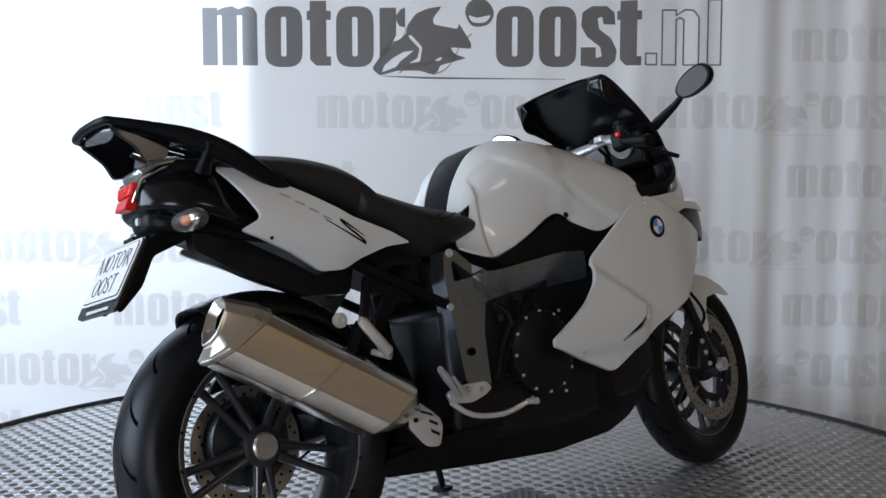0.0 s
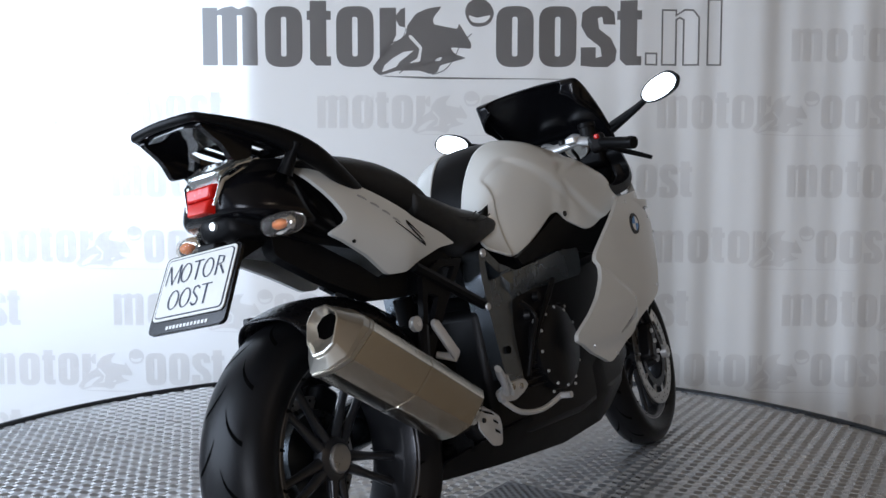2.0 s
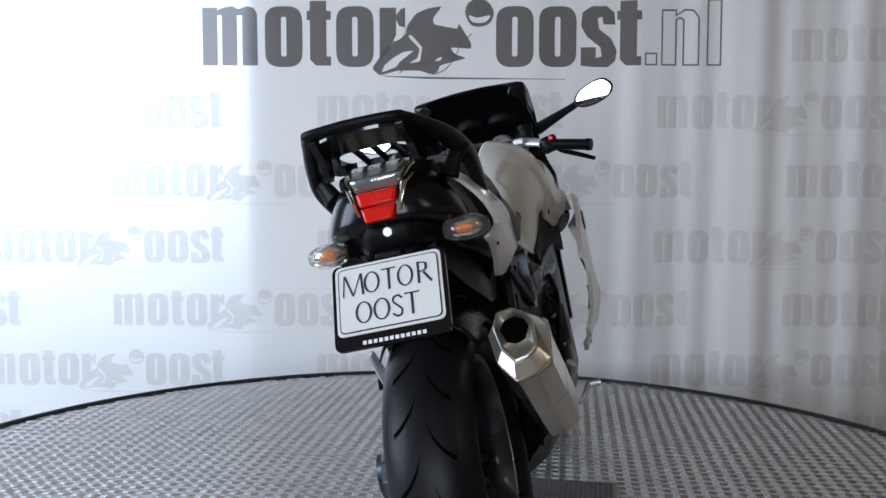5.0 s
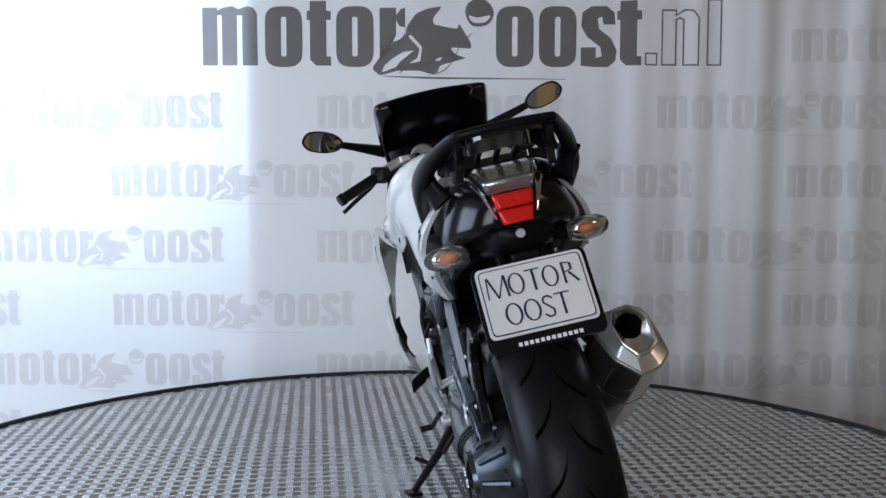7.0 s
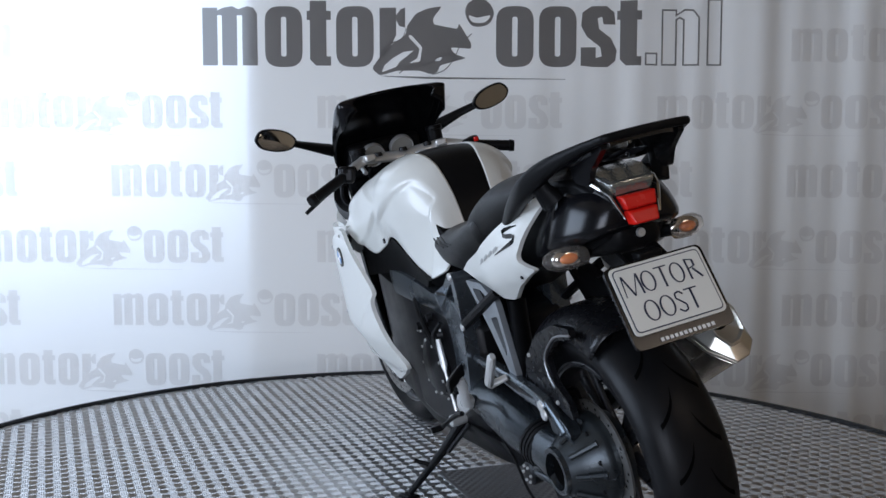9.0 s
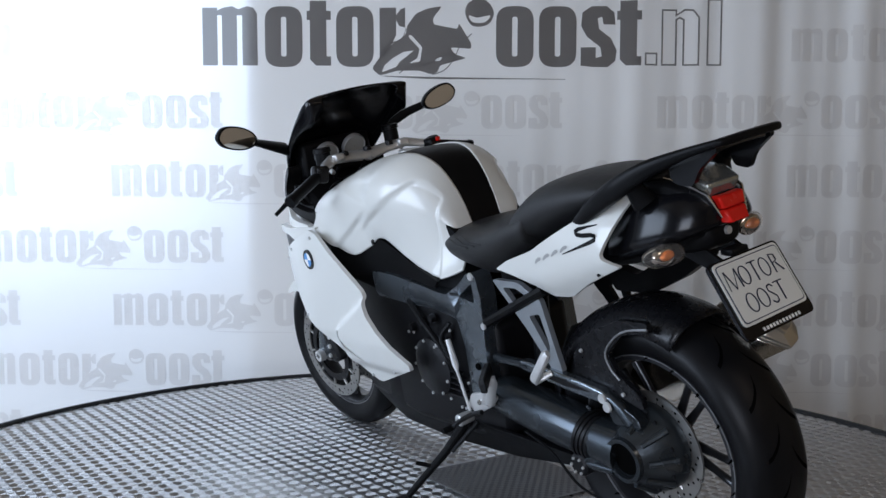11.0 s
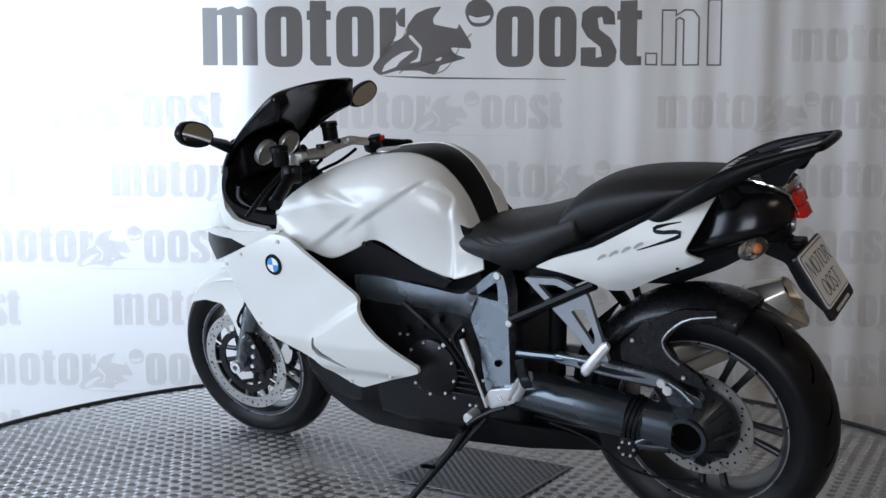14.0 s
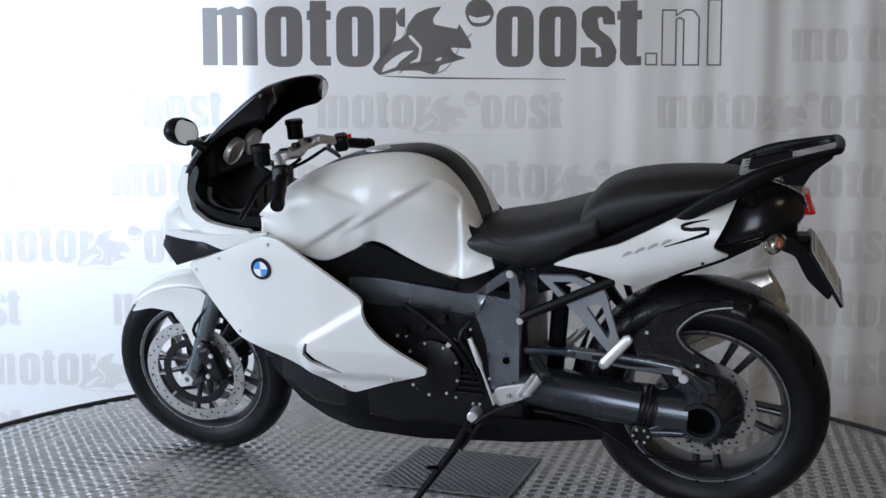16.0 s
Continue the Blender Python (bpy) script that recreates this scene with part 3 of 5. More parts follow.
# rows: centre x, z | shoulder x, z, y | side drop
SCR = [(0.795, 0.945, 0.735, 0.940, 0.145, 0.006), (0.722, 1.010, 0.674, 1.002, 0.172, 0.012), (0.632, 1.082, 0.594, 1.070, 0.182, 0.020), (0.553, 1.138, 0.516, 1.126, 0.184, 0.045), (0.508, 1.165, 0.474, 1.156, 0.182, 0.066), (0.478, 1.183, 0.449, 1.170, 0.174, 0.066), (0.467, 1.186, 0.441, 1.166, 0.158, 0.044), (0.461, 1.187, 0.436, 1.162, 0.132, 0.022)]
rings = []
for cx, cz, hx, hz, w, d in curve_of(SCR, 26):
    half = [(hx + (cx - hx) * cos(a) ** 0.9, w * sin(a) ** 0.9, hz + (cz - hz) * cos(a) ** 0.7) for a in np.linspace(0, pi / 2 - 0.001, 12)]
    half += [(hx + 0.006 * q, w - 0.012 * q, hz - d * q) for q in (0.25, 0.6, 1.0)]
    rings.append(half[::-1] + [(x, -y, z) for x, y, z in half[1:]])
ws = part("windscreen", loft(rings, cyclic=False), SCREEN, bike, "smoked black windscreen", angle=70)
md = ws.modifiers.new("thick", "SOLIDIFY")
md.thickness = 0.004
for side in (1, -1):
    part("dash_bracket", tube(bmesh.new(), curve_of([(0.655, side * 0.165, 0.915), (0.655, side * 0.172, 0.875), (0.61, side * 0.172, 0.845), (0.55, side * 0.165, 0.842)], 12), [0.010] * 12, 8, 1.6), DARKM, bike, "dark grey cockpit bracket")
dash = part("dashboard", loft([[(x, s * w, z) for s, z in ((1, z0), (1, z1), (-1, z1), (-1, z0))] for x, w, z0, z1 in ((0.655, 0.125, 0.93, 1.035), (0.70, 0.13, 0.92, 1.05), (0.75, 0.11, 0.92, 1.0))]), BLACK, bike, bevel=0.012)
for y, x, z, r in ((0.050, 0.640, 0.992, 0.041), (-0.052, 0.640, 1.000, 0.041)):
    g = bmesh.new()
    lathe(g, [(-0.006, r * 0.90), (-0.009, r * 0.95), (-0.006, r), (0.008, r), (0.008, r * 0.90)], seg=32, axis="x")
    g.transform(pose(x, y, z, 0, -28, 0))
    gauge = part("gauge_ring", g, SILVER, dash, "chrome ring of a round gauge")
    f = lathe(bmesh.new(), [(-0.004, 0.0005), (-0.004, r * 0.91)], seg=32, axis="x", closed=False)
    f.transform(pose(x, y, z, 0, -28, 0))
    part("gauge_face", f, DIAL, dash, "grey gauge face")

# -- handlebar, turned a little to its left
STEER = Matrix.Translation((0.50, 0, 0)) @ Matrix.Rotation(radians(5), 4, "Z") @ Matrix.Translation((-0.50, 0, 0))
bm = bmesh.new()
for s in (1, -1):
    tube(bm, [STEER @ Vector(p) for p in ((0.47, 0, 0.978), (0.475, s * 0.07, 0.985), (0.455, s * 0.14, 0.990), (0.425, s * 0.19, 0.975))], [0.022, 0.019, 0.017, 0.015], 10, 0.6)
clamp = part("handlebar_clamp", bm, SILVER, bike, "silver cast handlebar clamp", angle=60)
for dx, dy in ((0, 0.0), (0.0, 0.085), (0.0, -0.085)):
    b = lathe(bmesh.new(), [(0, 0.0005), (0, 0.014), (0.012, 0.012), (0.012, 0.0005)], seg=14, closed=False)
    b.transform(STEER @ pose(0.468 + dx, dy, 0.992, 90))
    part("clamp_bolt", b, DARKM, clamp)
for s in (1, -1):
    tip = Vector((0.345, 0.342, 0.910)) if s > 0 else Vector((0.392, -0.342, 0.935))
    root = STEER @ Vector((0.425, s * 0.185, 0.972))
    d = tip - root
    grip = part("handlebar_grip", tube(bmesh.new(), [root, root + d * 0.22, root + d * 0.24, root + d * 0.90, root + d * 0.91, tip], [0.012, 0.012, 0.0165, 0.0165, 0.019, 0.0175], 16), BLACK, bike, "black rubber grip", angle=40)
    part("clamp_block", box(bmesh.new(), STEER @ Vector((0.455, s * 0.125, 0.992)), (0.045, 0.035, 0.022), Euler((0, 0.1, 0.2 * s)).to_matrix()), SILVER, clamp, bevel=0.005)
    part("switch_housing", box(bmesh.new(), root + d * 0.18, (0.042, 0.05, 0.05), Euler((0.2 * s, 0.1, -0.3 * s)).to_matrix()), DARKM, grip, bevel=0.01)
    part("lever", tube(bmesh.new(), [root + d * 0.15 + Vector((0.035, 0, 0)), root + d * 0.4 + Vector((0.075, 0, -0.018)), root + d * 0.8 + Vector((0.100, 0, -0.032)), tip + Vector((0.115, 0, -0.040))], [0.008, 0.008, 0.007, 0.006], 8), BLACK, grip, "black hand lever")
    part("switch", box(bmesh.new(), root + d * 0.24 + Vector((-0.02, 0, 0.018)), (0.012, 0.014, 0.014)), RED if s < 0 else DARKM, grip, bevel=0.003)
for y, x in ((-0.142, 0.545), (0.135, 0.50)):
    c = Vector((x, y, 1.022 if y < 0 else 1.0))
    r = part("fluid_reservoir", tube(bmesh.new(), [c + Vector((0, 0, -0.03)), c + Vector((0, 0, 0.012)), c + Vector((0, 0, 0.013)), c + Vector((0, 0, 0.026))], [0.024, 0.024, 0.028, 0.026], 16), BLACK, bike, "black fluid reservoir")
    part("reservoir_bracket", tube(bmesh.new(), [c + Vector((-0.01, 0, -0.03)), c + Vector((-0.05, 0, -0.05))], 0.007, 8), SILVER, r)
for k, (y0, y1) in enumerate(((0.12, 0.05), (-0.13, -0.04), (0.03, 0.10))):
    part("control_cable", tube(bmesh.new(), curve_of([(0.44, y0, 0.965), (0.50, y0 * 0.9, 0.93), (0.55, y1, 0.90), (0.56, y1, 0.84)], 14), 0.005, 8), BLACK, bike)

# -- mirrors
for s, c in ((1, Vector((0.574, 0.364, 1.102))), (-1, Vector((0.584, -0.378, 1.099)))):
    yaw = radians(6 * s)
    m = Matrix.Translation(c) @ Matrix.Rotation(yaw, 4, "Z") @ Matrix.Rotation(radians(-4), 4, "Y") @ Matrix.Rotation(radians(14 * s), 4, "X")
    prof = [(0.062, 0.006), (0.045, 0.030), (0.005, 0.036), (-0.040, 0.028), (-0.066, 0.006), (-0.055, -0.020), (-0.015, -0.032), (0.035, -0.028), (0.058, -0.012)]
    loop = [(s * y, z) for y, z in smooth_path(prof, 4)]
    rings = [[(x, y * k, z * k) for y, z in loop] for x, k in ((-0.006, 1.0), (0.0, 1.03), (0.012, 1.0), (0.028, 0.80), (0.040, 0.45), (0.044, 0.1))]
    bm = loft(rings)
    bm.transform(m)
    mir = part("mirror", bm, BLACK, bike, "black mirror housing", angle=60)
    bm = bmesh.new()
    bm.faces.new([bm.verts.new((-0.0075, y * 0.90, z * 0.88)) for y, z in loop])
    bm.transform(m)
    part("mirror_glass", bm, MIRROR, mir, smooth=False)
    root = Vector((0.665, s * 0.175, 1.035))
    part("mirror_arm", tube(bmesh.new(), [root, root.lerp(c, 0.5) + Vector((0.012, 0, 0.002)), c + Vector((0.015, -s * 0.04, -0.012))], [0.026, 0.016, 0.013], 12, 0.6), BLACK, mir)


# -- seats
def seat(name, keys, n, label):
    """keys: x, crest z, half width, edge z, lower z, lower half width."""
    rings = []
    for x, zc, w, ze, zl, wl in curve_of(keys, n):
        half = [(0.0, zc), (w * 0.35, zc - 0.001), (w * 0.65, zc - 0.006), (w * 0.85, zc - 0.014 - 0.15 * (zc - ze)), (w * 0.97, zc - 0.45 * (zc - ze) - 0.012), (w, ze), (wl, zl)]
        rings.append([(x, y, z) for y, z in half] + [(x, -y, z) for y, z in half[::-1][:-1]])
    ob = part(name, loft(rings), SEAT, bike, label, angle=70)
    md = ob.modifiers.new("soft", "SUBSURF")
    md.levels = md.render_levels = 1
    return ob


seat("rider_seat", [(-0.065, 0.785, 0.115, 0.770, 0.758, 0.112), (-0.09, 0.802, 0.140, 0.765, 0.732, 0.138), (-0.16, 0.815, 0.150, 0.765, 0.694, 0.148), (-0.23, 0.825, 0.155, 0.770, 0.676, 0.150), (-0.30, 0.842, 0.158, 0.785, 0.694, 0.146), (-0.37, 0.862, 0.156, 0.81, 0.740, 0.142), (-0.43, 0.88, 0.150, 0.83, 0.765, 0.138)], 22, "black vinyl rider seat")
seat("passenger_seat", [(-0.375, 0.862, 0.148, 0.83, 0.75, 0.138), (-0.405, 0.895, 0.146, 0.845, 0.765, 0.135), (-0.46, 0.922, 0.142, 0.865, 0.785, 0.132), (-0.55, 0.938, 0.138, 0.885, 0.825, 0.128), (-0.65, 0.942, 0.128, 0.905, 0.865, 0.12), (-0.73, 0.940, 0.112, 0.915, 0.89, 0.105), (-0.775, 0.932, 0.09, 0.92, 0.905, 0.085)], 22, "black vinyl passenger seat with a raised front edge")
for k in range(3):
    for s in (1, -1):
        part("seat_seam", tube(bmesh.new(), [(-0.125 - 0.03 * k, s * 0.1475, 0.785 + 0.004 * k), (-0.165 - 0.03 * k, s * 0.153, 0.772 + 0.004 * k), (-0.21 - 0.03 * k, s * 0.1545, 0.768 + 0.006 * k)], 0.0018, 6), SEAT, bike)


# -- tail
def tail_y(x, z):
    base = float(np.interp(x, (-0.76, -0.70, -0.5, -0.32), (0.160, 0.172, 0.170, 0.150)))
    low = 0.715 + 0.28 * max(0, -0.50 - x)
    return base - 0.8 * max(0, low - z) - 5.0 * max(0, z - 0.79) ** 2


TAILW = [(-0.305, 0.722), (-0.36, 0.748), (-0.473, 0.784), (-0.60, 0.848), (-0.740, 0.912), (-0.748, 0.898), (-0.722, 0.838), (-0.694, 0.786), (-0.735, 0.764), (-0.62, 0.715), (-0.541, 0.672), (-0.486, 0.672), (-0.451, 0.692), (-0.38, 0.715)]
for s in (1, -1):
    tp = part("tail_panel", shell(round_poly(TAILW, 0.012), tail_y, 0.01, s, 0.025), PEARL, bike, "pearl white tail panel with a dark decal", bevel=0.003, angle=45)

    def on_tail(name, pts, w, material):
        bm = bmesh.new()
        if s < 0:
            pts = [(-1.13 - x, 0.843 - 0.46 * (-1.13 - x + 0.672) + 0.55 * (z - 0.843 + 0.496 * (x + 0.672))) for x, z in pts]
        pts = curve_of(pts, 12)
        half_w = np.interp(np.linspace(0, 1, 12), (0, 0.2, 0.8, 1), (0.001, w * (1 if s > 0 else 0.6), w * (1 if s > 0 else 0.6), 0.001))
        a = [bm.verts.new((x, s * (tail_y(x, z) + 0.0015), z + ww)) for (x, z), ww in zip(pts, half_w)]
        b = [bm.verts.new((x, s * (tail_y(x, z) + 0.0015), z - ww)) for (x, z), ww in zip(pts, half_w)]
        for i in range(11):
            bm.faces.new((a[i], a[i + 1], b[i + 1], b[i]))
        part(name, bm, material, tp, smooth=False)

    on_tail("decal_stroke", [(-0.686, 0.851), (-0.640, 0.842), (-0.622, 0.833), (-0.640, 0.828), (-0.680, 0.831), (-0.688, 0.824), (-0.660, 0.812), (-0.585, 0.786)], 0.0048, GLOSS)
    for k in range(4):
        on_tail("decal_bar", [(-0.485 - 0.031 * k, 0.757 + 0.011 * k), (-0.497 - 0.031 * k, 0.766 + 0.011 * k), (-0.509 - 0.031 * k, 0.770 + 0.011 * k)], 0.004, DECAL)
    bolt((-0.672, s * (tail_y(-0.672, 0.744)), 0.744), s, 0.004, DARKM, tp)

    if s < 0:
        part("under_tail_cover", shell(round_poly([(-0.44, 0.69), (-0.54, 0.665), (-0.70, 0.755), (-0.80, 0.79), (-0.80, 0.74), (-0.70, 0.68), (-0.58, 0.625), (-0.46, 0.62)], 0.015), lambda x, z: 0.105 - 0.2 * max(0, -0.6 - x), 0.03, s, 0.05), BLACK, bike, "black under-tail cover", bevel=0.006)


def rounded_section(x, w, z0, z1, e=2.5, n=28):
    """A soft-cornered oval across the bike."""
    out = []
    for a in np.linspace(0, 2 * pi, n, endpoint=False):
        c, q = cos(a), sin(a)
        out.append((x, w * math.copysign(abs(c) ** (2 / e), c), (z0 + z1) / 2 + (z1 - z0) / 2 * math.copysign(abs(q) ** (2 / e), q)))
    return out


def cowl_section(x, w, z0, z1):
    """Sloping roof that rolls over to a tucked lower edge."""
    half = curve_of([(0.0, 1.0), (0.35, 0.985), (0.62, 0.88), (0.82, 0.66), (0.95, 0.38), (1.0, 0.20), (0.97, 0.08), (0.82, 0.0)], 14)
    right = [(x, w * a, z0 + (z1 - z0) * b) for a, b in half]
    return right + [(p, -q, r) for p, q, r in right[::-1][:-1]]


COWL = [(-0.655, 0.112, 0.760, 0.868), (-0.70, 0.123, 0.764, 0.898), (-0.745, 0.131, 0.778, 0.918), (-0.79, 0.130, 0.793, 0.926), (-0.835, 0.117, 0.806, 0.918), (-0.866, 0.096, 0.816, 0.903), (-0.886, 0.070, 0.826, 0.886), (-0.894, 0.042, 0.834, 0.872)]
part("tail_cowl", loft([cowl_section(*k) for k in curve_of(COWL, 22)]), GLOSS, bike, "gloss black tail cowl", angle=80)
part("tail_core", loft([[(x, s * w, z) for s, z in ((1, z0), (1, z1), (-1, z1), (-1, z0))] for x, w, z0, z1 in ((-0.25, 0.10, 0.62, 0.74), (-0.42, 0.11, 0.69, 0.78), (-0.60, 0.105, 0.735, 0.87), (-0.72, 0.10, 0.755, 0.925), (-0.82, 0.085, 0.79, 0.925), (-0.87, 0.06, 0.81, 0.89))]), BLACK, bike, bevel=0.01)


# tail lamp: clear upper block, red lower block
def wedge(keys):
    return loft([[(xa, -wa, za), (xa, wa, za), (xb, wb, zb), (xb, -wb, zb)] for xa, wa, za, xb, wb, zb in keys])


lampb = part("tail_light", wedge([(-0.80, 0.058, 0.938, -0.80, 0.058, 0.90), (-0.850, 0.056, 0.932, -0.84, 0.050, 0.895), (-0.892, 0.047, 0.910, -0.880, 0.041, 0.880)]), LENS, bike, "clear upper tail light lens", bevel=0.008)
for k, (za, zb) in enumerate(((0.886, 0.860), (0.8585, 0.832))):
    wa, wb = 0.0265 + (za - 0.832) * 0.20, 0.0265 + (zb - 0.832) * 0.20
    xa, xb = -0.910 + (za - 0.832) * 0.24, -0.910 + (zb - 0.832) * 0.24
    part("red_lens", wedge([(xa + 0.05, wa, za, xb + 0.05, wb, zb), (xa, wa, za, xb, wb, zb), (xa - 0.005, wa * 0.9, za - 0.002, xb - 0.005 - 0.004 * k, wb * 0.9, zb + 0.002)]), RED, lampb, "red tail light lens", bevel=0.003)
for i in range(2):
    for k in range(6):
        part("led", ball(bmesh.new(), (-0.852 - 0.017 * i, -0.040 + 0.016 * k, 0.925 - 0.012 * i), (0.006, 0.006, 0.006), None, 10, 6), CHROME, lampb)
for s in (1, -1):
    part("lamp_trim", tube(bmesh.new(), [(-0.80, s * 0.068, 0.924), (-0.85, s * 0.062, 0.912), (-0.886, s * 0.050, 0.890), (-0.903, s * 0.036, 0.845)], [0.008, 0.009, 0.006, 0.003], 10, 0.6), CHROME, lampb, "silver lamp trim")
lk = lathe(bmesh.new(), [(0, 0.0005), (0, 0.009), (-0.006, 0.008), (-0.006, 0.0005)], seg=14, axis="x", closed=False)
lk.transform(pose(-0.879, -0.002, 0.811))
part("seat_lock", lk, SILVER, bike, "silver seat lock")
part("tail_end", loft([rounded_section(*k, 3.2) for k in curve_of([(-0.74, 0.085, 0.764, 0.82), (-0.80, 0.078, 0.768, 0.828), (-0.845, 0.064, 0.773, 0.832), (-0.868, 0.050, 0.780, 0.833), (-0.879, 0.036, 0.790, 0.829)], 10)]), BLACK, bike, "black tail end under the lamp", angle=60)
for s in (1, -1):
    c = Vector((-0.832, s * 0.128, 0.790))
    rings = []
    for t, r in ((-0.045, 0.004), (-0.040, 0.013), (-0.025, 0.0205), (-0.005, 0.0225), (0.02, 0.0205), (0.032, 0.017), (0.036, 0.012)):
        rings.append([(c.x - 0.010 * t / 0.04 + r * 0.95 * cos(a), c.y - s * t, c.z + r * sin(a)) for a in np.linspace(0, 2 * pi, 16, endpoint=False)])
    ind = part("indicator", loft(rings), CLEAR, bike, "clear indicator lens with an amber bulb", angle=60)
    part("reflector", ball(bmesh.new(), c + Vector((0.005, 0, 0)), (0.011, 0.030, 0.016)), CHROME, ind, "silver reflector")
    part("bulb", ball(bmesh.new(), c + Vector((-0.004, 0, 0)), (0.010, 0.018, 0.009)), AMBER, ind, "amber bulb")
    part("indicator_stalk", tube(bmesh.new(), [c - Vector((0, s * 0.03, 0)), (-0.80, s * 0.07, 0.79)], [0.012, 0.014], 10), BLACK, ind)

# number plate carrier
PL = Matrix.Translation((-0.946, 0.002, 0.703)) @ Matrix(((0.49, 0, -0.87, 0), (0, 1, 0, 0), (0.87, 0, 0.49, 0), (0, 0, 0, 1)))


def plate_piece(name, bm, material, parent, label=""):
    bm.transform(PL)
    return part(name, bm, material, parent, label, smooth=False)


def card(w, h, d, z, r, dx=0.0):
    """A rounded card; along: height, y: width."""
    bm = bmesh.new()
    lp = rrect(-w / 2, w / 2, -h / 2, h / 2, r, 4)
    a = [bm.verts.new((x + dx, y, z)) for y, x in lp]
    b = [bm.verts.new((x + dx, y, z - d)) for y, x in lp]
    bm.faces.new(a)
    bm.faces.new(b[::-1])
    n = len(a)
    for i in range(n):
        bm.faces.new((a[i], a[(i + 1) % n], b[(i + 1) % n], b[i]))
    return bm


holder = plate_piece("plate_holder", card(0.204, 0.158, 0.008, 0.0, 0.014, -0.004), GLOSS, bike, "black plate holder with plain bars for its lettering")
plate_piece("plate", card(0.190, 0.130, 0.002, 0.003, 0.012, 0.006), PLATE, holder, "cream white plate with dark blue print")
fr = card(0.180, 0.120, 0.0012, 0.0042, 0.010, 0.006)
fin = card(0.176, 0.116, 0.0012, 0.0048, 0.009, 0.006)
plate_piece("plate_border", fr, INK, holder)
plate_piece("plate_field", fin, PLATE, holder)


def glyph_bars(kind, y, x, h, w):
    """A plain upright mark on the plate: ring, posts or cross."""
    bm = bmesh.new()

    def bar(y0, x0, y1, x1, t):
        d = Vector((x1 - x0, y1 - y0, 0))
        n = Vector((-d.y, d.x, 0)).normalized() * t / 2
        q = [Vector((x0, y0, 0.0056)), Vector((x1, y1, 0.0056))]
        bm.faces.new([bm.verts.new(p) for p in (q[0] - n, q[0] + n, q[1] + n, q[1] - n)])
    if kind == "ring":
        k = 22
        o = [bm.verts.new((x + h / 2 * cos(a), y + w / 2 * sin(a), 0.0056)) for a in (2 * pi * i / k for i in range(k))]
        i_ = [bm.verts.new((x + h * 0.44 * cos(a), y + w * 0.36 * sin(a), 0.0056)) for a in (2 * pi * i / k for i in range(k))]
        for i in range(k):
            bm.faces.new((o[i], o[(i + 1) % k], i_[(i + 1) % k], i_[i]))
    elif kind == "posts":
        bar(y + w / 2, x - h / 2, y + w * 0.42, x + h / 2, 0.0024)
        bar(y - w / 2, x - h / 2, y - w * 0.42, x + h / 2, 0.0042)
        bar(y + w * 0.4, x + h / 2, y, x - h / 2, 0.0036)
        bar(y, x - h / 2, y - w * 0.4, x + h / 2, 0.0022)
    elif kind == "cross":
        bar(y, x - h / 2, y, x + h / 2, 0.0045)
        bar(y + w / 2, x + h / 2 - 0.001, y - w / 2, x + h / 2 - 0.001, 0.0026)
    elif kind == "bow":
        bar(y + w * 0.3, x - h / 2, y + w * 0.3, x + h / 2, 0.0042)
        bar(y + w * 0.3, x + h / 2 - 0.001, y - w * 0.2, x + h * 0.4, 0.0024)
        bar(y - w * 0.2, x + h * 0.4, y - w * 0.2, x + h * 0.1, 0.0044)
        bar(y - w * 0.2, x + h * 0.1, y + w * 0.3, x, 0.0024)
        bar(y, x, y - w / 2, x - h / 2, 0.0042)
    else:
        path = [(0.40, 0.32), (0.10, 0.48), (-0.30, 0.42), (-0.36, 0.20), (0.0, 0.02), (0.36, -0.18), (0.30, -0.42), (-0.05, -0.48), (-0.42, -0.32)]
        for (r0, h0), (r1, h1) in zip(path, path[1:]):
            bar(y - r0 * w, x + h0 * h, y - r1 * w, x + h1 * h, 0.0034)
    plate_piece("print_mark", bm, INK, holder)


for kind, y, w in (("posts", 0.063, 0.036), ("ring", 0.029, 0.029), ("cross", -0.002, 0.026), ("ring", -0.031, 0.029), ("bow", -0.063, 0.028)):
    glyph_bars(kind, y, 0.032, 0.040, w)
for kind, y, w in (("ring", 0.046, 0.030), ("ring", 0.014, 0.030), ("snake", -0.014, 0.022), ("cross", -0.040, 0.027)):
    glyph_bars(kind, y, -0.021, 0.040, w)
for k in range(12):
    b = bmesh.new()
    yy = 0.052 - 0.0095 * k
    b.faces.new([b.verts.new((x, y, 0.0012)) for x, y in ((-0.078, yy), (-0.071, yy), (-0.071, yy - 0.0065), (-0.078, yy - 0.0065))])
    plate_piece("holder_bar", b, WHITE, holder)
for s in (1, -1):
    part("plate_arm", shell(round_poly([(-0.80, 0.80), (-0.845, 0.79), (-0.905, 0.755), (-0.965, 0.650), (-0.955, 0.625), (-0.905, 0.675), (-0.875, 0.735), (-0.80, 0.765)], 0.01), lambda x, z: 0.045, 0.01, s, 0), BLACK, bike, "black plate bracket", bevel=0.003)
part("plate_lamp", box(bmesh.new(), (-0.892, 0, 0.772), (0.03, 0.05, 0.014)), BLACK, bike, bevel=0.004)

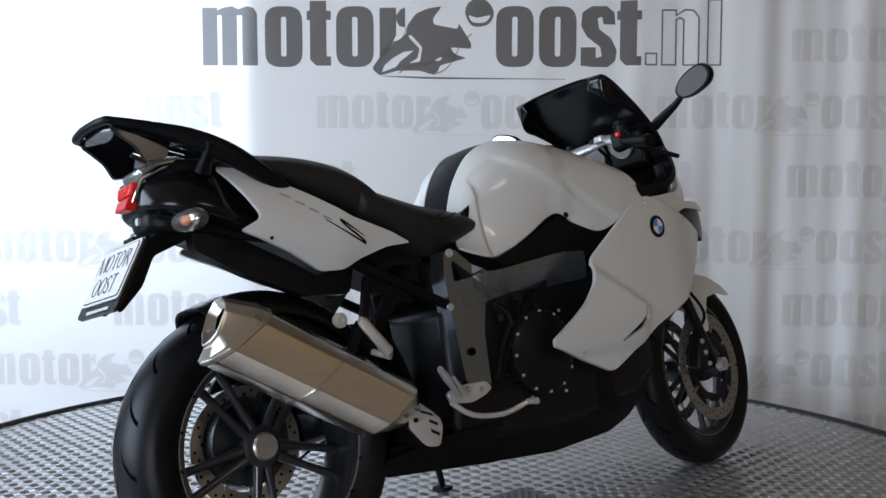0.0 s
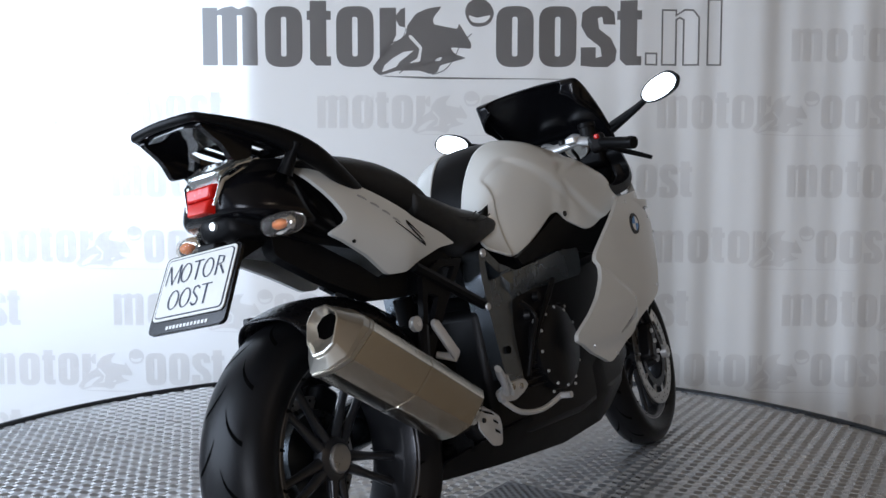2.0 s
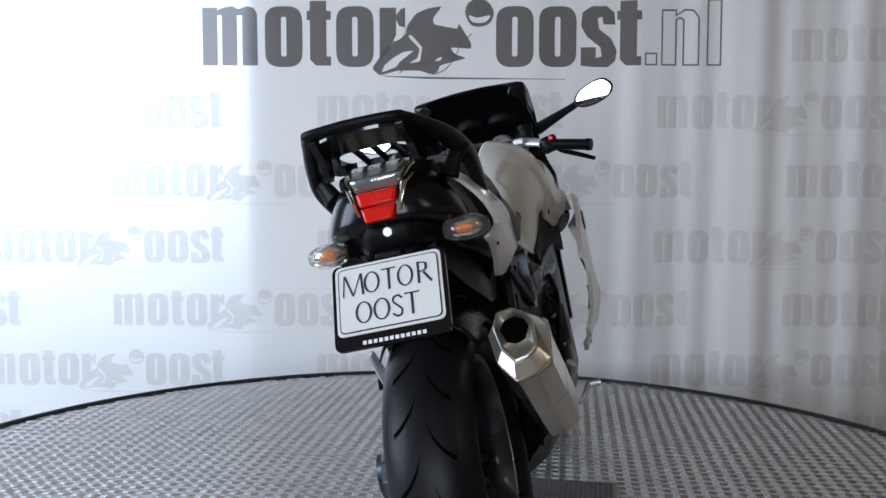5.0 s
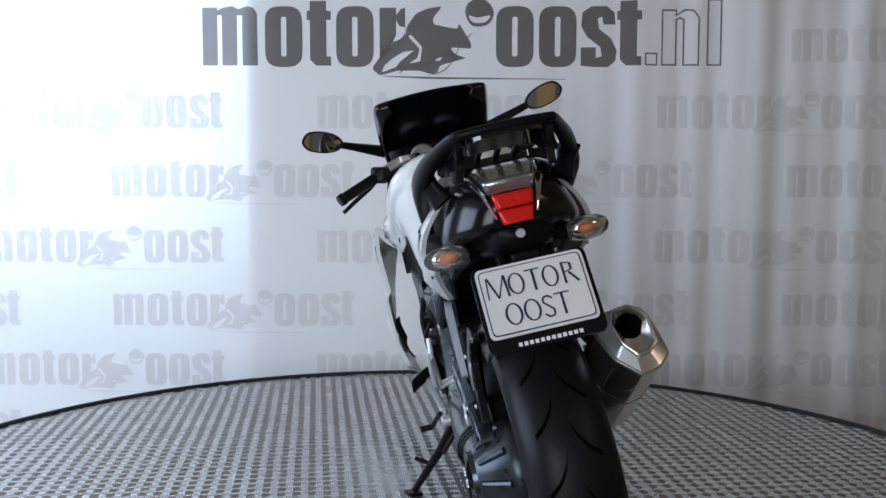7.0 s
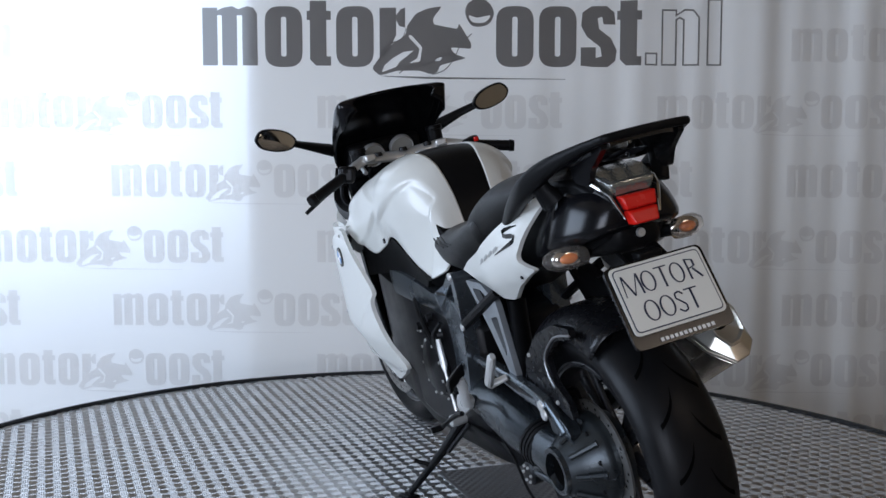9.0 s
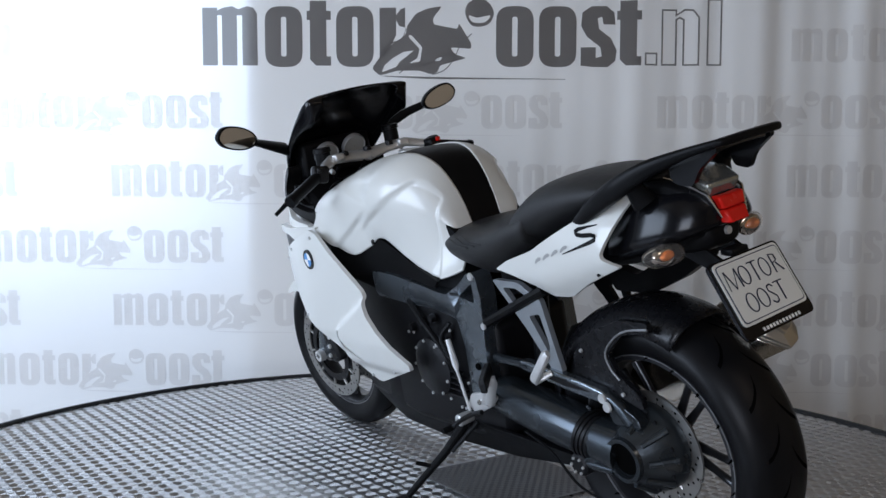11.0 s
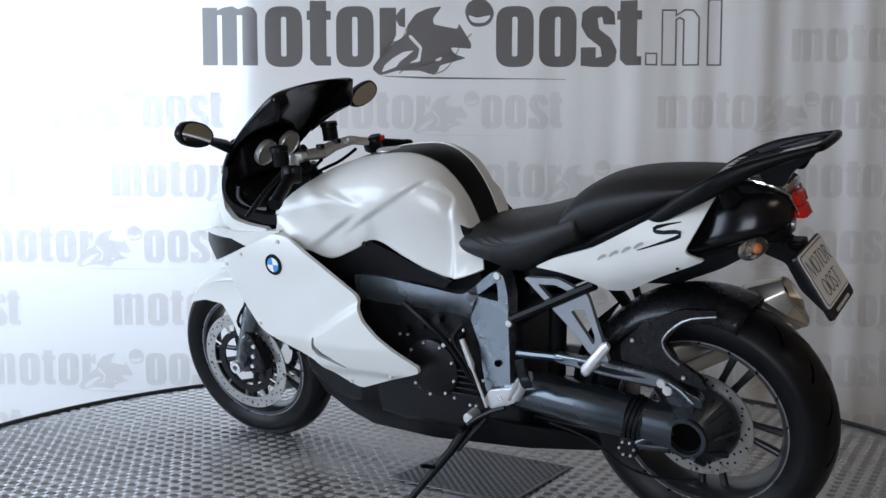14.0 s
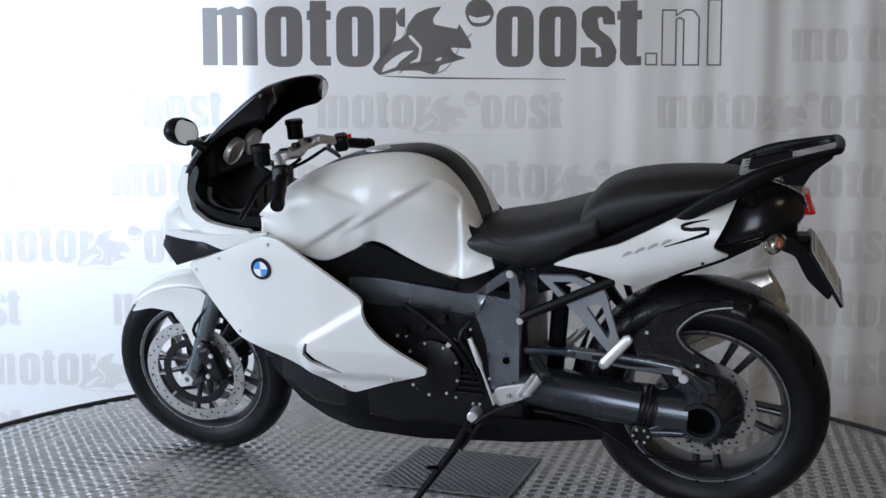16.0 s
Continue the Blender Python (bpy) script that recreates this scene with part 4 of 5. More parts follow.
# -- luggage rack and grab rails
deck_pts = [(-0.745, 0.100), (-0.80, 0.116), (-0.88, 0.096), (-0.940, 0.078), (-0.955, 0.045)]
lp = [(x, y) for x, y in deck_pts] + [(x, -y) for x, y in deck_pts[::-1]]
hole = [(-0.765, 0.070), (-0.81, 0.078), (-0.862, 0.060), (-0.862, -0.060), (-0.81, -0.078), (-0.765, -0.070)]
bm = shell(round_poly(lp, 0.02), lambda x, z: 0.0, 0.012, 1, 0.05, [round_poly(hole, 0.015)])
for v in bm.verts:
    x, y, z = v.co
    v.co = (x, z, 1.000 - 0.24 * (x + 0.965) + y - 0.006 * (z / 0.11) ** 2)
rack = part("luggage_rack", bm, RACK, bike, "gloss black luggage rack", bevel=0.004)
for y in (-0.035, 0.0, 0.035):
    part("rack_bar", tube(bmesh.new(), [(-0.755, y, 0.944), (-0.872, y, 0.972)], 0.006, 8), BLACK, rack)
for s in (1, -1):
    part("rail_leg", tube(bmesh.new(), [(-0.770, s * 0.140, 0.942), (-0.778, s * 0.128, 0.918), (-0.785, s * 0.112, 0.888)], [0.026, 0.019, 0.026], 12, 0.6), BLACK, rack, angle=60)
    WEB = [(-0.836, 0.958), (-0.848, 0.922), (-0.888, 0.916), (-0.906, 0.948), (-0.950, 0.982), (-0.946, 0.996), (-0.890, 0.988), (-0.835, 0.972)]
    part("rack_side", shell(round_poly(WEB, 0.010), lambda x, z: 0.084 + 0.12 * max(0, x + 0.93), 0.012, s, 0.02), GLOSS, rack, "gloss black rack leg", bevel=0.004, angle=50)


HOOP = [(-0.585, 0.138, 0.826, 0.008, 0.007), (-0.615, 0.142, 0.846, 0.011, 0.014), (-0.675, 0.147, 0.884, 0.013, 0.019), (-0.743, 0.147, 0.922, 0.015, 0.022), (-0.810, 0.131, 0.956, 0.014, 0.018), (-0.885, 0.106, 0.981, 0.012, 0.011), (-0.945, 0.086, 0.995, 0.010, 0.008), (-0.960, 0.072, 0.998, 0.010, 0.008)]
HOOP = HOOP + [(-0.966, 0.0, 1.000, 0.010, 0.008)] + [(x, -y, z, a, b) for x, y, z, a, b in HOOP[::-1]]
line = curve_of(HOOP, 72)
rings = []
for i, (x, y, z, a, b) in enumerate(line):
    d = (Vector(line[min(i + 1, 71)][:3]) - Vector(line[max(i - 1, 0)][:3])).normalized()
    out_v = d.cross(Vector((0, 0, 1))).normalized()
    up_h = out_v.cross(d)
    rings.append([Vector((x, y, z)) + out_v * a * math.copysign(abs(cos(q)) ** 0.7, cos(q)) + up_h * b * math.copysign(abs(sin(q)) ** 0.7, sin(q)) for q in np.linspace(0, 2 * pi, 16, endpoint=False)])
part("grab_rail", loft(rings), BLACK, rack, "black moulded grab rail", angle=60)


# -- wheels
def wheel(name, c, r, rim_r, half, spokes, turn, disc_r, disc_y, hub_w):
    m = Matrix.Translation(c) @ turn
    at = lambda bm: (bm.transform(m), bm)[1]
    prof = [(-half * 0.62, rim_r), (-half * 0.70, rim_r + 0.004), (-half * 0.70, rim_r - 0.012), (-half * 0.45, rim_r - 0.022), (half * 0.45, rim_r - 0.022), (half * 0.70, rim_r - 0.012), (half * 0.70, rim_r + 0.004), (half * 0.62, rim_r), (half * 0.4, rim_r - 0.006), (-half * 0.4, rim_r - 0.006)]
    w = part(name, at(lathe(bmesh.new(), prof, seg=72)), RIM, bike, "dark grey cast wheel", angle=40)
    for q in (1, -1):
        part("rim_lip", at(lathe(bmesh.new(), [(q * half * 0.66, rim_r - 0.004), (q * half * 0.72, rim_r - 0.003), (q * half * 0.725, rim_r + 0.004), (q * half * 0.66, rim_r + 0.004)], seg=72)), LIP, w, "pale worn rim edge", angle=40)
    h = r - rim_r
    tp = [(-half * 0.70, rim_r - 0.002), (-half * 0.86, rim_r + h * 0.16), (-half * 0.97, rim_r + h * 0.36), (-half, rim_r + h * 0.50), (-half * 0.95, rim_r + h * 0.62), (-half * 0.80, rim_r + h * 0.79), (-half * 0.55, rim_r + h * 0.925), (-half * 0.28, rim_r + h * 0.985), (0, r)]
    tp = tp + [(-y, q) for y, q in tp[::-1][1:]]
    tyre = part("tyre", at(lathe(bmesh.new(), tp + [(half * 0.5, rim_r + 0.01), (-half * 0.5, rim_r + 0.01)], seg=96)), RUBBER, w, "black road tyre", angle=60)
    tr = ramp([p[0] for p in tp], [p[1] for p in tp])
    # grooves are near-black strips on the tread: their shade as colour
    for s in (1, -1):
        for k in range(18):
            a0 = 2 * pi * (k + (0.5 if s < 0 else 0)) / 18
            bm = bmesh.new()
            rows_ = []
            for q in np.linspace(0, 1, 10):
                y = s * half * (0.10 + 0.78 * q)
                a = a0 + 0.34 * q ** 0.7 - 0.10 * q * q
                wd = 0.016 * min(1, 6 * q + 0.2, 6 * (1 - q) + 0.2)
                rr = tr(y) + 0.0006
                rows_.append([bm.verts.new((rr * cos(a + e), y, rr * sin(a + e))) for e in (-wd, wd)])
            for p, q in zip(rows_, rows_[1:]):
                bm.faces.new((p[0], p[1], q[1], q[0]))
            part("tread_groove", at(bm), GROOVE, tyre, smooth=False)
    hub = part("hub", at(lathe(bmesh.new(), [(-hub_w, 0.0005), (-hub_w, 0.032), (-hub_w * 0.6, 0.045), (hub_w * 0.6, 0.045), (hub_w, 0.032), (hub_w, 0.0005)], seg=28, closed=False)), RIM, w)
    for k in range(spokes):
        for e in (-0.13, 0.13):
            a = 2 * pi * k / spokes
            p0 = Vector((0.040 * cos(a + e * 2), 0, 0.040 * sin(a + e * 2)))
            p1 = Vector(((rim_r - 0.016) * cos(a + e * 1.15), 0, (rim_r - 0.016) * sin(a + e * 1.15)))
            part("spoke", at(tube(bmesh.new(), [p0, p0.lerp(p1, 0.5), p1], [0.013, 0.0085, 0.011], 8, 1.0)), RIM, w, angle=50)
    for y in disc_y:
        d = part("brake_disc", at(lathe(bmesh.new(), [(y - 0.0025, disc_r - 0.036), (y - 0.0025, disc_r), (y + 0.0025, disc_r), (y + 0.0025, disc_r - 0.036)], seg=64)), DISC, w, "drilled steel brake disc", angle=30)
        # holes are near-black spots, the shade inside them put into colour
        bm = bmesh.new()
        for k in range(44):
            a = 2 * pi * k / 44
            rr = disc_r - (0.010, 0.018, 0.026)[k % 3]
            n = 7
            for yy in (y - 0.0031, y + 0.0031):
                bm.faces.new([bm.verts.new((rr * cos(a) + 0.0034 * cos(b), yy, rr * sin(a) + 0.0034 * sin(b))) for b in (2 * pi * j / n for j in range(n))])
        part("drill_hole", at(bm), GROOVE, d, smooth=False)
        part("disc_carrier", at(lathe(bmesh.new(), [(y - 0.003, disc_r * 0.52), (y - 0.003, disc_r * 0.66), (y + 0.003, disc_r * 0.66), (y + 0.003, disc_r * 0.52)], seg=40)), DARKM, w, angle=20)
        for k in range(10):
            a = 2 * pi * k / 10
            part("disc_rivet", at(tube(bmesh.new(), [(disc_r * 0.64 * cos(a), y, disc_r * 0.64 * sin(a)), (disc_r * 0.79 * cos(a), y, disc_r * 0.79 * sin(a))], 0.0045, 6)), DISC, w)
    return w


rear_wheel = wheel("rear_wheel", RW, 0.307, 0.213, 0.086, 5, Matrix.Rotation(0.35, 4, "Y"), 0.132, (0.062,), 0.018)
fturn = Matrix.Rotation(radians(5), 4, Vector((-0.44, 0, 0.9)))
front_wheel = wheel("front_wheel", FW, 0.295, 0.214, 0.057, 5, fturn @ Matrix.Rotation(0.1, 4, "Y"), 0.168, (0.070, -0.070), 0.085)
bm = lathe(bmesh.new(), [(0, 0.0005), (0, 0.030), (-0.010, 0.030), (-0.014, 0.026), (-0.014, 0.0005)], RW + Vector((0, -0.012, 0)), 28, closed=False)
part("axle_nut", bm, DISC, rear_wheel, "bright ribbed axle nut")

# -- front fork and mudguard, turned with the wheel
FT = Matrix.Translation(FW) @ fturn @ Matrix.Translation((-0.846, 0, -0.290))
for s in (1, -1):
    bm = tube(bmesh.new(), [(0.846, s * 0.094, 0.290), (0.808, s * 0.096, 0.36), (0.745, s * 0.092, 0.50), (0.69, s * 0.072, 0.62)], [0.022, 0.024, 0.030, 0.038], 12, 0.55)
    bm.transform(FT)
    fork = part("fork_leg", bm, FRAME if s > 0 else DARKM, bike, "grey cast fork leg", angle=60)
    bm = lathe(bmesh.new(), [(0, 0.009), (0, 0.022), (s * 0.02, 0.020), (s * 0.02, 0.009)], (0.846, s * 0.105, 0.290), 20)
    bm.transform(FT)
    part("axle_end", bm, SILVER, fork)
    bm = box(bmesh.new(), (0.765, s * 0.088, 0.335), (0.055, 0.05, 0.12), Euler((0, 0.35, 0)).to_matrix())
    bm.transform(FT)
    cal = part("brake_caliper", bm, DARKM, fork, "black brake caliper", bevel=0.012)
    for dz in (-0.035, 0.0, 0.035):
        bm = lathe(bmesh.new(), [(0, 0.0005), (0, 0.008), (s * 0.006, 0.007), (s * 0.006, 0.0005)], (0.765 - dz * 0.3, s * 0.113, 0.335 + dz), 10, closed=False)
        bm.transform(FT)
        part("caliper_bolt", bm, SILVER, cal)
    bm = tube(bmesh.new(), curve_of([(0.765, s * 0.10, 0.40), (0.80, s * 0.115, 0.45), (0.75, s * 0.11, 0.52), (0.70, s * 0.08, 0.58)], 12), 0.005, 8)
    bm.transform(FT)
    part("brake_hose", bm, BLACK, fork)
rings = []
for a in np.linspace(radians(52), radians(128), 20):
    rr = 0.312
    w = 0.068
    arc = []
    for q in np.linspace(-1, 1, 13):
        drop = 0.03 * abs(q) ** 2.5
        arc.append((0.846 + (rr - drop) * cos(a), w * math.copysign(abs(q) ** 0.8, q), 0.290 + (rr - drop) * sin(a)))
    rings.append(arc)
bm = loft(rings, cyclic=False)
bm.transform(FT)
fender = part("front_mudguard", bm, PEARL, bike, "pearl white front mudguard", angle=60)
md = fender.modifiers.new("thick", "SOLIDIFY")
md.thickness = 0.004
for s in (1, -1):
    lp = [(1.020, 0.498), (0.990, 0.535), (0.92, 0.568), (0.84, 0.578), (0.775, 0.572), (0.752, 0.545), (0.765, 0.49), (0.790, 0.395), (0.812, 0.398), (0.835, 0.45), (0.875, 0.502), (0.95, 0.512)]
    bm = shell(round_poly(lp, 0.012), lambda x, z: 0.080 + 0.22 * max(0, 0.55 - z), 0.006, s, 0.03)
    bm.transform(FT)
    part("mudguard_side", bm, PEARL, fender, bevel=0.002)

# -- engine, radiator, belly pan
eng = part("engine_block", loft([[(x, s * w, z) for s, z in ((1, z0), (1, z1), (-1, z1), (-1, z0))] for x, w, z0, z1 in ((-0.22, 0.12, 0.26, 0.56), (-0.10, 0.15, 0.24, 0.60), (0.15, 0.165, 0.24, 0.62), (0.40, 0.17, 0.28, 0.66), (0.52, 0.15, 0.34, 0.70))]), DARKM, bike, "dark engine block", bevel=0.02)
part("radiator", box(bmesh.new(), (0.56, 0, 0.56), (0.05, 0.34, 0.30), Euler((0, 0.25, 0)).to_matrix()), DARKM, bike, bevel=0.01)
bm = lathe(bmesh.new(), [(-0.15, 0.11), (-0.178, 0.108), (-0.19, 0.09), (-0.192, 0.0005)], (0.045, 0, 0.43), 40, closed=False)
cl = part("clutch_cover", bm, DARKM, eng, "round dark clutch cover")
for k in range(12):
    a = 2 * pi * k / 12
    bolt((0.045 + 0.10 * cos(a), -0.182, 0.43 + 0.10 * sin(a)), -1, 0.0045, SILVER, cl)
bm = lathe(bmesh.new(), [(0.15, 0.085), (0.172, 0.082), (0.182, 0.06), (0.184, 0.0005)], (0.03, 0, 0.42), 36, closed=False)
al = part("alternator_cover", bm, DARKM, eng, "round dark generator cover")
for k in range(9):
    a = 2 * pi * k / 9
    bolt((0.03 + 0.076 * cos(a), 0.176, 0.42 + 0.076 * sin(a)), 1, 0.0045, SILVER, al)
rnd = random.Random(4)
for s in (1, -1):
    for k in range(9):
        bolt((rnd.uniform(-0.15, 0.15), s * 0.168, rnd.uniform(0.30, 0.56)), s, 0.0042, SILVER, eng)
    part("engine_hose", tube(bmesh.new(), curve_of([(0.10, s * 0.165, 0.60), (0.02, s * 0.182, 0.555), (-0.05, s * 0.18, 0.49), (-0.09, s * 0.165, 0.40)], 14), 0.008, 8), BLACK, eng)
    part("engine_hose", tube(bmesh.new(), curve_of([(-0.085, s * 0.165, 0.56), (-0.06, s * 0.185, 0.52), (-0.09, s * 0.18, 0.46), (-0.11, s * 0.165, 0.38)], 14), 0.006, 8), RUBBER, eng)
    for k in range(5):
        part("engine_fin", box(bmesh.new(), (-0.055, s * 0.163, 0.355 + 0.017 * k), (0.11 - 0.008 * k, 0.014, 0.005)), DARKM, eng, bevel=0.0015)
    for k in range(4):
        part("engine_boss", lathe(bmesh.new(), [(0, 0.0005), (0, 0.013 + 0.004 * (k % 2)), (s * 0.014, 0.011), (s * 0.014, 0.0005)], (0.10 - 0.055 * k, s * 0.164, 0.525 + 0.02 * (k % 3)), 14, closed=False), DARKM, eng)
    part("engine_cable_clip", box(bmesh.new(), (-0.03, s * 0.172, 0.50), (0.03, 0.02, 0.012), Euler((0, 0.6, 0)).to_matrix()), SILVER, eng, bevel=0.003)


def belly_y(x, z):
    return float(np.interp(x, (-0.42, -0.2, 0.3, 0.55), (0.10, 0.145, 0.17, 0.12))) - 0.5 * max(0, 0.27 - z)


for s in (1, -1):
    lp = [(0.58, 0.42), (0.56, 0.36), (0.47, 0.275), (0.39, 0.215), (0.30, 0.190), (0.10, 0.172), (-0.41, 0.205), (-0.41, 0.245), (-0.25, 0.275), (-0.05, 0.29), (0.10, 0.32), (0.24, 0.352), (0.42, 0.45), (0.52, 0.49)]
    part("belly_pan", shell(round_poly(lp, 0.015), belly_y, 0.012, s, 0.05), BLACK, bike, "satin black belly pan", bevel=0.004)
part("belly_floor", loft([[(x, s * w, z) for s, z in ((1, z0), (1, z1), (-1, z1), (-1, z0))] for x, w, z0, z1 in ((-0.40, 0.06, 0.205, 0.26), (-0.1, 0.09, 0.18, 0.30), (0.25, 0.11, 0.18, 0.34), (0.45, 0.09, 0.26, 0.44), (0.56, 0.06, 0.36, 0.50))]), BLACK, bike, bevel=0.01)

# -- frame
FR = [(0.25, 0.675), (0.15, 0.672), (0.05, 0.657), (-0.07, 0.640), (-0.10, 0.640), (-0.182, 0.702), (-0.212, 0.698), (-0.220, 0.64), (-0.212, 0.55), (-0.206, 0.385), (-0.13, 0.368), (-0.120, 0.50), (-0.098, 0.568), (0.0, 0.575), (0.14, 0.592), (0.25, 0.60)]
FHOLE = [(-0.125, 0.632), (-0.192, 0.676), (-0.192, 0.622)]


def frame_y(x, z):
    return 0.150 + 0.05 * max(0, x) + 0.018 * min(1, max(0, (z - 0.57) / 0.05)) * (x > -0.12) + 0.010 * max(0, 0.55 - z) / 0.15


for s in (1, -1):
    fm = part("frame_beam", shell(round_poly(FR, 0.012), frame_y, 0.05, s, 0.03, [round_poly(FHOLE, 0.008)]), FRAME, bike, "grey cast aluminium frame beam", bevel=0.006)
    bolt((-0.195, s * 0.150, 0.692), s, 0.011, SILVER, fm)
    bolt((-0.215, s * 0.150, 0.565), s, 0.010, SILVER, fm)
    bolt((-0.175, s * (0.160), 0.455), s, 0.010, GROOVE, fm)
    part("subframe_strut", tube(bmesh.new(), [(-0.216, s * 0.14, 0.572), (-0.455, s * 0.132, 0.682)], 0.013, 8), BLACK, fm, "black subframe strut")
    TRI = [(-0.262, 0.688), (-0.36, 0.690), (-0.435, 0.655), (-0.462, 0.545), (-0.478, 0.485), (-0.448, 0.478), (-0.37, 0.575)]
    H1 = [(-0.300, 0.672), (-0.35, 0.674), (-0.395, 0.655), (-0.37, 0.628), (-0.335, 0.635)]
    H2 = [(-0.385, 0.610), (-0.425, 0.620), (-0.446, 0.545), (-0.44, 0.525)]
    # right hanger is coloured black for the shade on that side
    tri = part("peg_hanger", shell(round_poly(TRI, 0.01), lambda x, z: 0.135, 0.014, s, 0.05, [round_poly(H1, 0.008), round_poly(H2, 0.008)]), ALU if s > 0 else BLACK, bike, "cast footrest hanger with openings", bevel=0.003)
    part("passenger_peg", tube(bmesh.new(), [(-0.455, s * 0.150, 0.487), (-0.432, s * 0.185, 0.473), (-0.440, s * 0.190, 0.482), (-0.500, s * 0.194, 0.552), (-0.508, s * 0.194, 0.558)], [0.008, 0.010, 0.014, 0.013, 0.008], 10, 0.75), SILVER, tri, "silver folded passenger footrest")
    if s > 0:
        plate_line = [(-0.130, 0.350), (-0.150, 0.384), (-0.232, 0.404), (-0.258, 0.392), (-0.228, 0.362), (-0.195, 0.345), (-0.160, 0.330)]
        post = [(-0.235, 0.185, 0.375), (-0.262, 0.195, 0.412), (-0.285, 0.205, 0.448), (-0.290, 0.208, 0.465)]
        lever = [(-0.205, 0.195, 0.350), (-0.165, 0.20, 0.336), (-0.120, 0.21, 0.312), (-0.095, 0.222, 0.292)]
    else:
        plate_line = [(-0.145, 0.366), (-0.165, 0.384), (-0.235, 0.384), (-0.285, 0.372), (-0.275, 0.346), (-0.215, 0.340), (-0.170, 0.352)]
        post = [(-0.262, -0.188, 0.366), (-0.285, -0.200, 0.388), (-0.308, -0.210, 0.410), (-0.326, -0.216, 0.428)]
        lever = [(-0.285, -0.19, 0.350), (-0.235, -0.20, 0.315), (-0.150, -0.21, 0.304), (-0.080, -0.225, 0.322)]
    bp = part("footrest_plate", shell(round_poly(plate_line, 0.010), lambda x, z: 0.182, 0.012, s, 0), SILVER, bike, "silver footrest plate", bevel=0.003)
    part("footrest", tube(bmesh.new(), post, [0.013, 0.012, 0.016, 0.012], 10, 0.6), SILVER, bp, angle=50)
    part("footrest_prong", tube(bmesh.new(), [Vector(p) + Vector((0.022, 0, -0.004)) for p in post[:3]], [0.010, 0.009, 0.006], 8, 0.6), SILVER, bp, angle=50)
    if s > 0:
        part("footrest_rubber", loft([[(-0.280 + u * 0.055 + dx, 0.188 + v, 0.474 + u * 0.030 + dz) for dx, dz in ((-0.018, -0.016), (0.014, -0.022), (0.020, 0.004), (-0.010, 0.014))] for u, v in ((0.30, 0.0), (0.0, 0.025), (-0.35, 0.05), (-0.55, 0.06))]), RUBBER, bp, "black footrest rubber", bevel=0.006)
    part("lever_tip", tube(bmesh.new(), [lever[-1], (lever[-1][0], lever[-1][1] + s * 0.030, lever[-1][2])], 0.008, 10), SILVER if s < 0 else BLACK, bp)
    part("foot_lever", tube(bmesh.new(), curve_of(lever, 10), [0.0065] * 10, 8), SILVER if s < 0 else DARKM, bp, "cast foot lever")
    for bx, bz in ((-0.185, 0.368), (-0.222, 0.372)):
        bolt((bx, s * 0.182, bz), s, 0.008, CHROME, bp)
part("shift_rod", tube(bmesh.new(), [(-0.145, 0.19, 0.34), (-0.115, 0.188, 0.44), (-0.11, 0.186, 0.455), (-0.085, 0.18, 0.52)], [0.004, 0.004, 0.009, 0.007], 8), SILVER, bike, "silver shift rod")
part("shock_absorber", tube(bmesh.new(), [(-0.30, 0.03, 0.62), (-0.27, 0.03, 0.36)], 0.024, 14), BLACK, bike)

# -- shaft drive on the left side
sh = part("shaft_swingarm", tube(bmesh.new(), [(-0.19, 0.115, 0.372), (-0.30, 0.120, 0.368), (-0.45, 0.122, 0.352), (-0.52, 0.122, 0.344)], [0.052, 0.056, 0.058, 0.054], 20), SHAFT, bike, "graphite single-sided shaft swingarm", angle=60)
for k in range(4):
    part("gaiter_ring", tube(bmesh.new(), [(-0.522 - 0.011 * k, 0.122, 0.344 - 0.002 * k), (-0.530 - 0.011 * k, 0.122, 0.342 - 0.002 * k)], 0.060 - 0.002 * k, 20), RUBBER, sh)
part("drive_neck", tube(bmesh.new(), [(-0.555, 0.122, 0.340), (-0.635, 0.116, 0.332)], [0.052, 0.060], 20), SHAFT, sh)
DC = Vector((-0.670, 0, 0.332))
bm = lathe(bmesh.new(), [(0.03, 0.0005), (0.03, 0.092), (0.075, 0.102), (0.092, 0.098), (0.138, 0.066), (0.158, 0.052)], DC, 28, closed=False)
part("final_drive", bm, DRIVE, sh, "dark cast final drive housing", angle=50)
for k in range(5):
    a = radians(100 + 40 * k)
    part("housing_rib", tube(bmesh.new(), [DC + Vector((0.060 * cos(a), 0.150, 0.060 * sin(a))), DC + Vector((0.096 * cos(a), 0.098, 0.096 * sin(a)))], [0.006, 0.008], 8), DRIVE, sh)
part("drive_cap", lathe(bmesh.new(), [(0.15, 0.053), (0.168, 0.050), (0.168, 0.040), (0.156, 0.037), (0.156, 0.0005)], DC, 32, closed=False), SHAFT, sh, "dark round drive cap")
part("drive_cap_disc", lathe(bmesh.new(), [(0.157, 0.0005), (0.157, 0.036)], DC, 24, closed=False), GROOVE, sh)
part("drive_ear", shell(round_poly([(-0.625, 0.395), (-0.610, 0.440), (-0.640, 0.452), (-0.70, 0.425), (-0.71, 0.40)], 0.012), lambda x, z: 0.138, 0.03, 1, 0), SHAFT, sh, bevel=0.003)
bolt((-0.628, 0.150, 0.440), 1, 0.013, SILVER, sh)
ARM = [(-0.335, 0.497), (-0.453, 0.490), (-0.546, 0.482), (-0.612, 0.472), (-0.632, 0.458), (-0.622, 0.440), (-0.556, 0.446), (-0.479, 0.452), (-0.335, 0.472)]
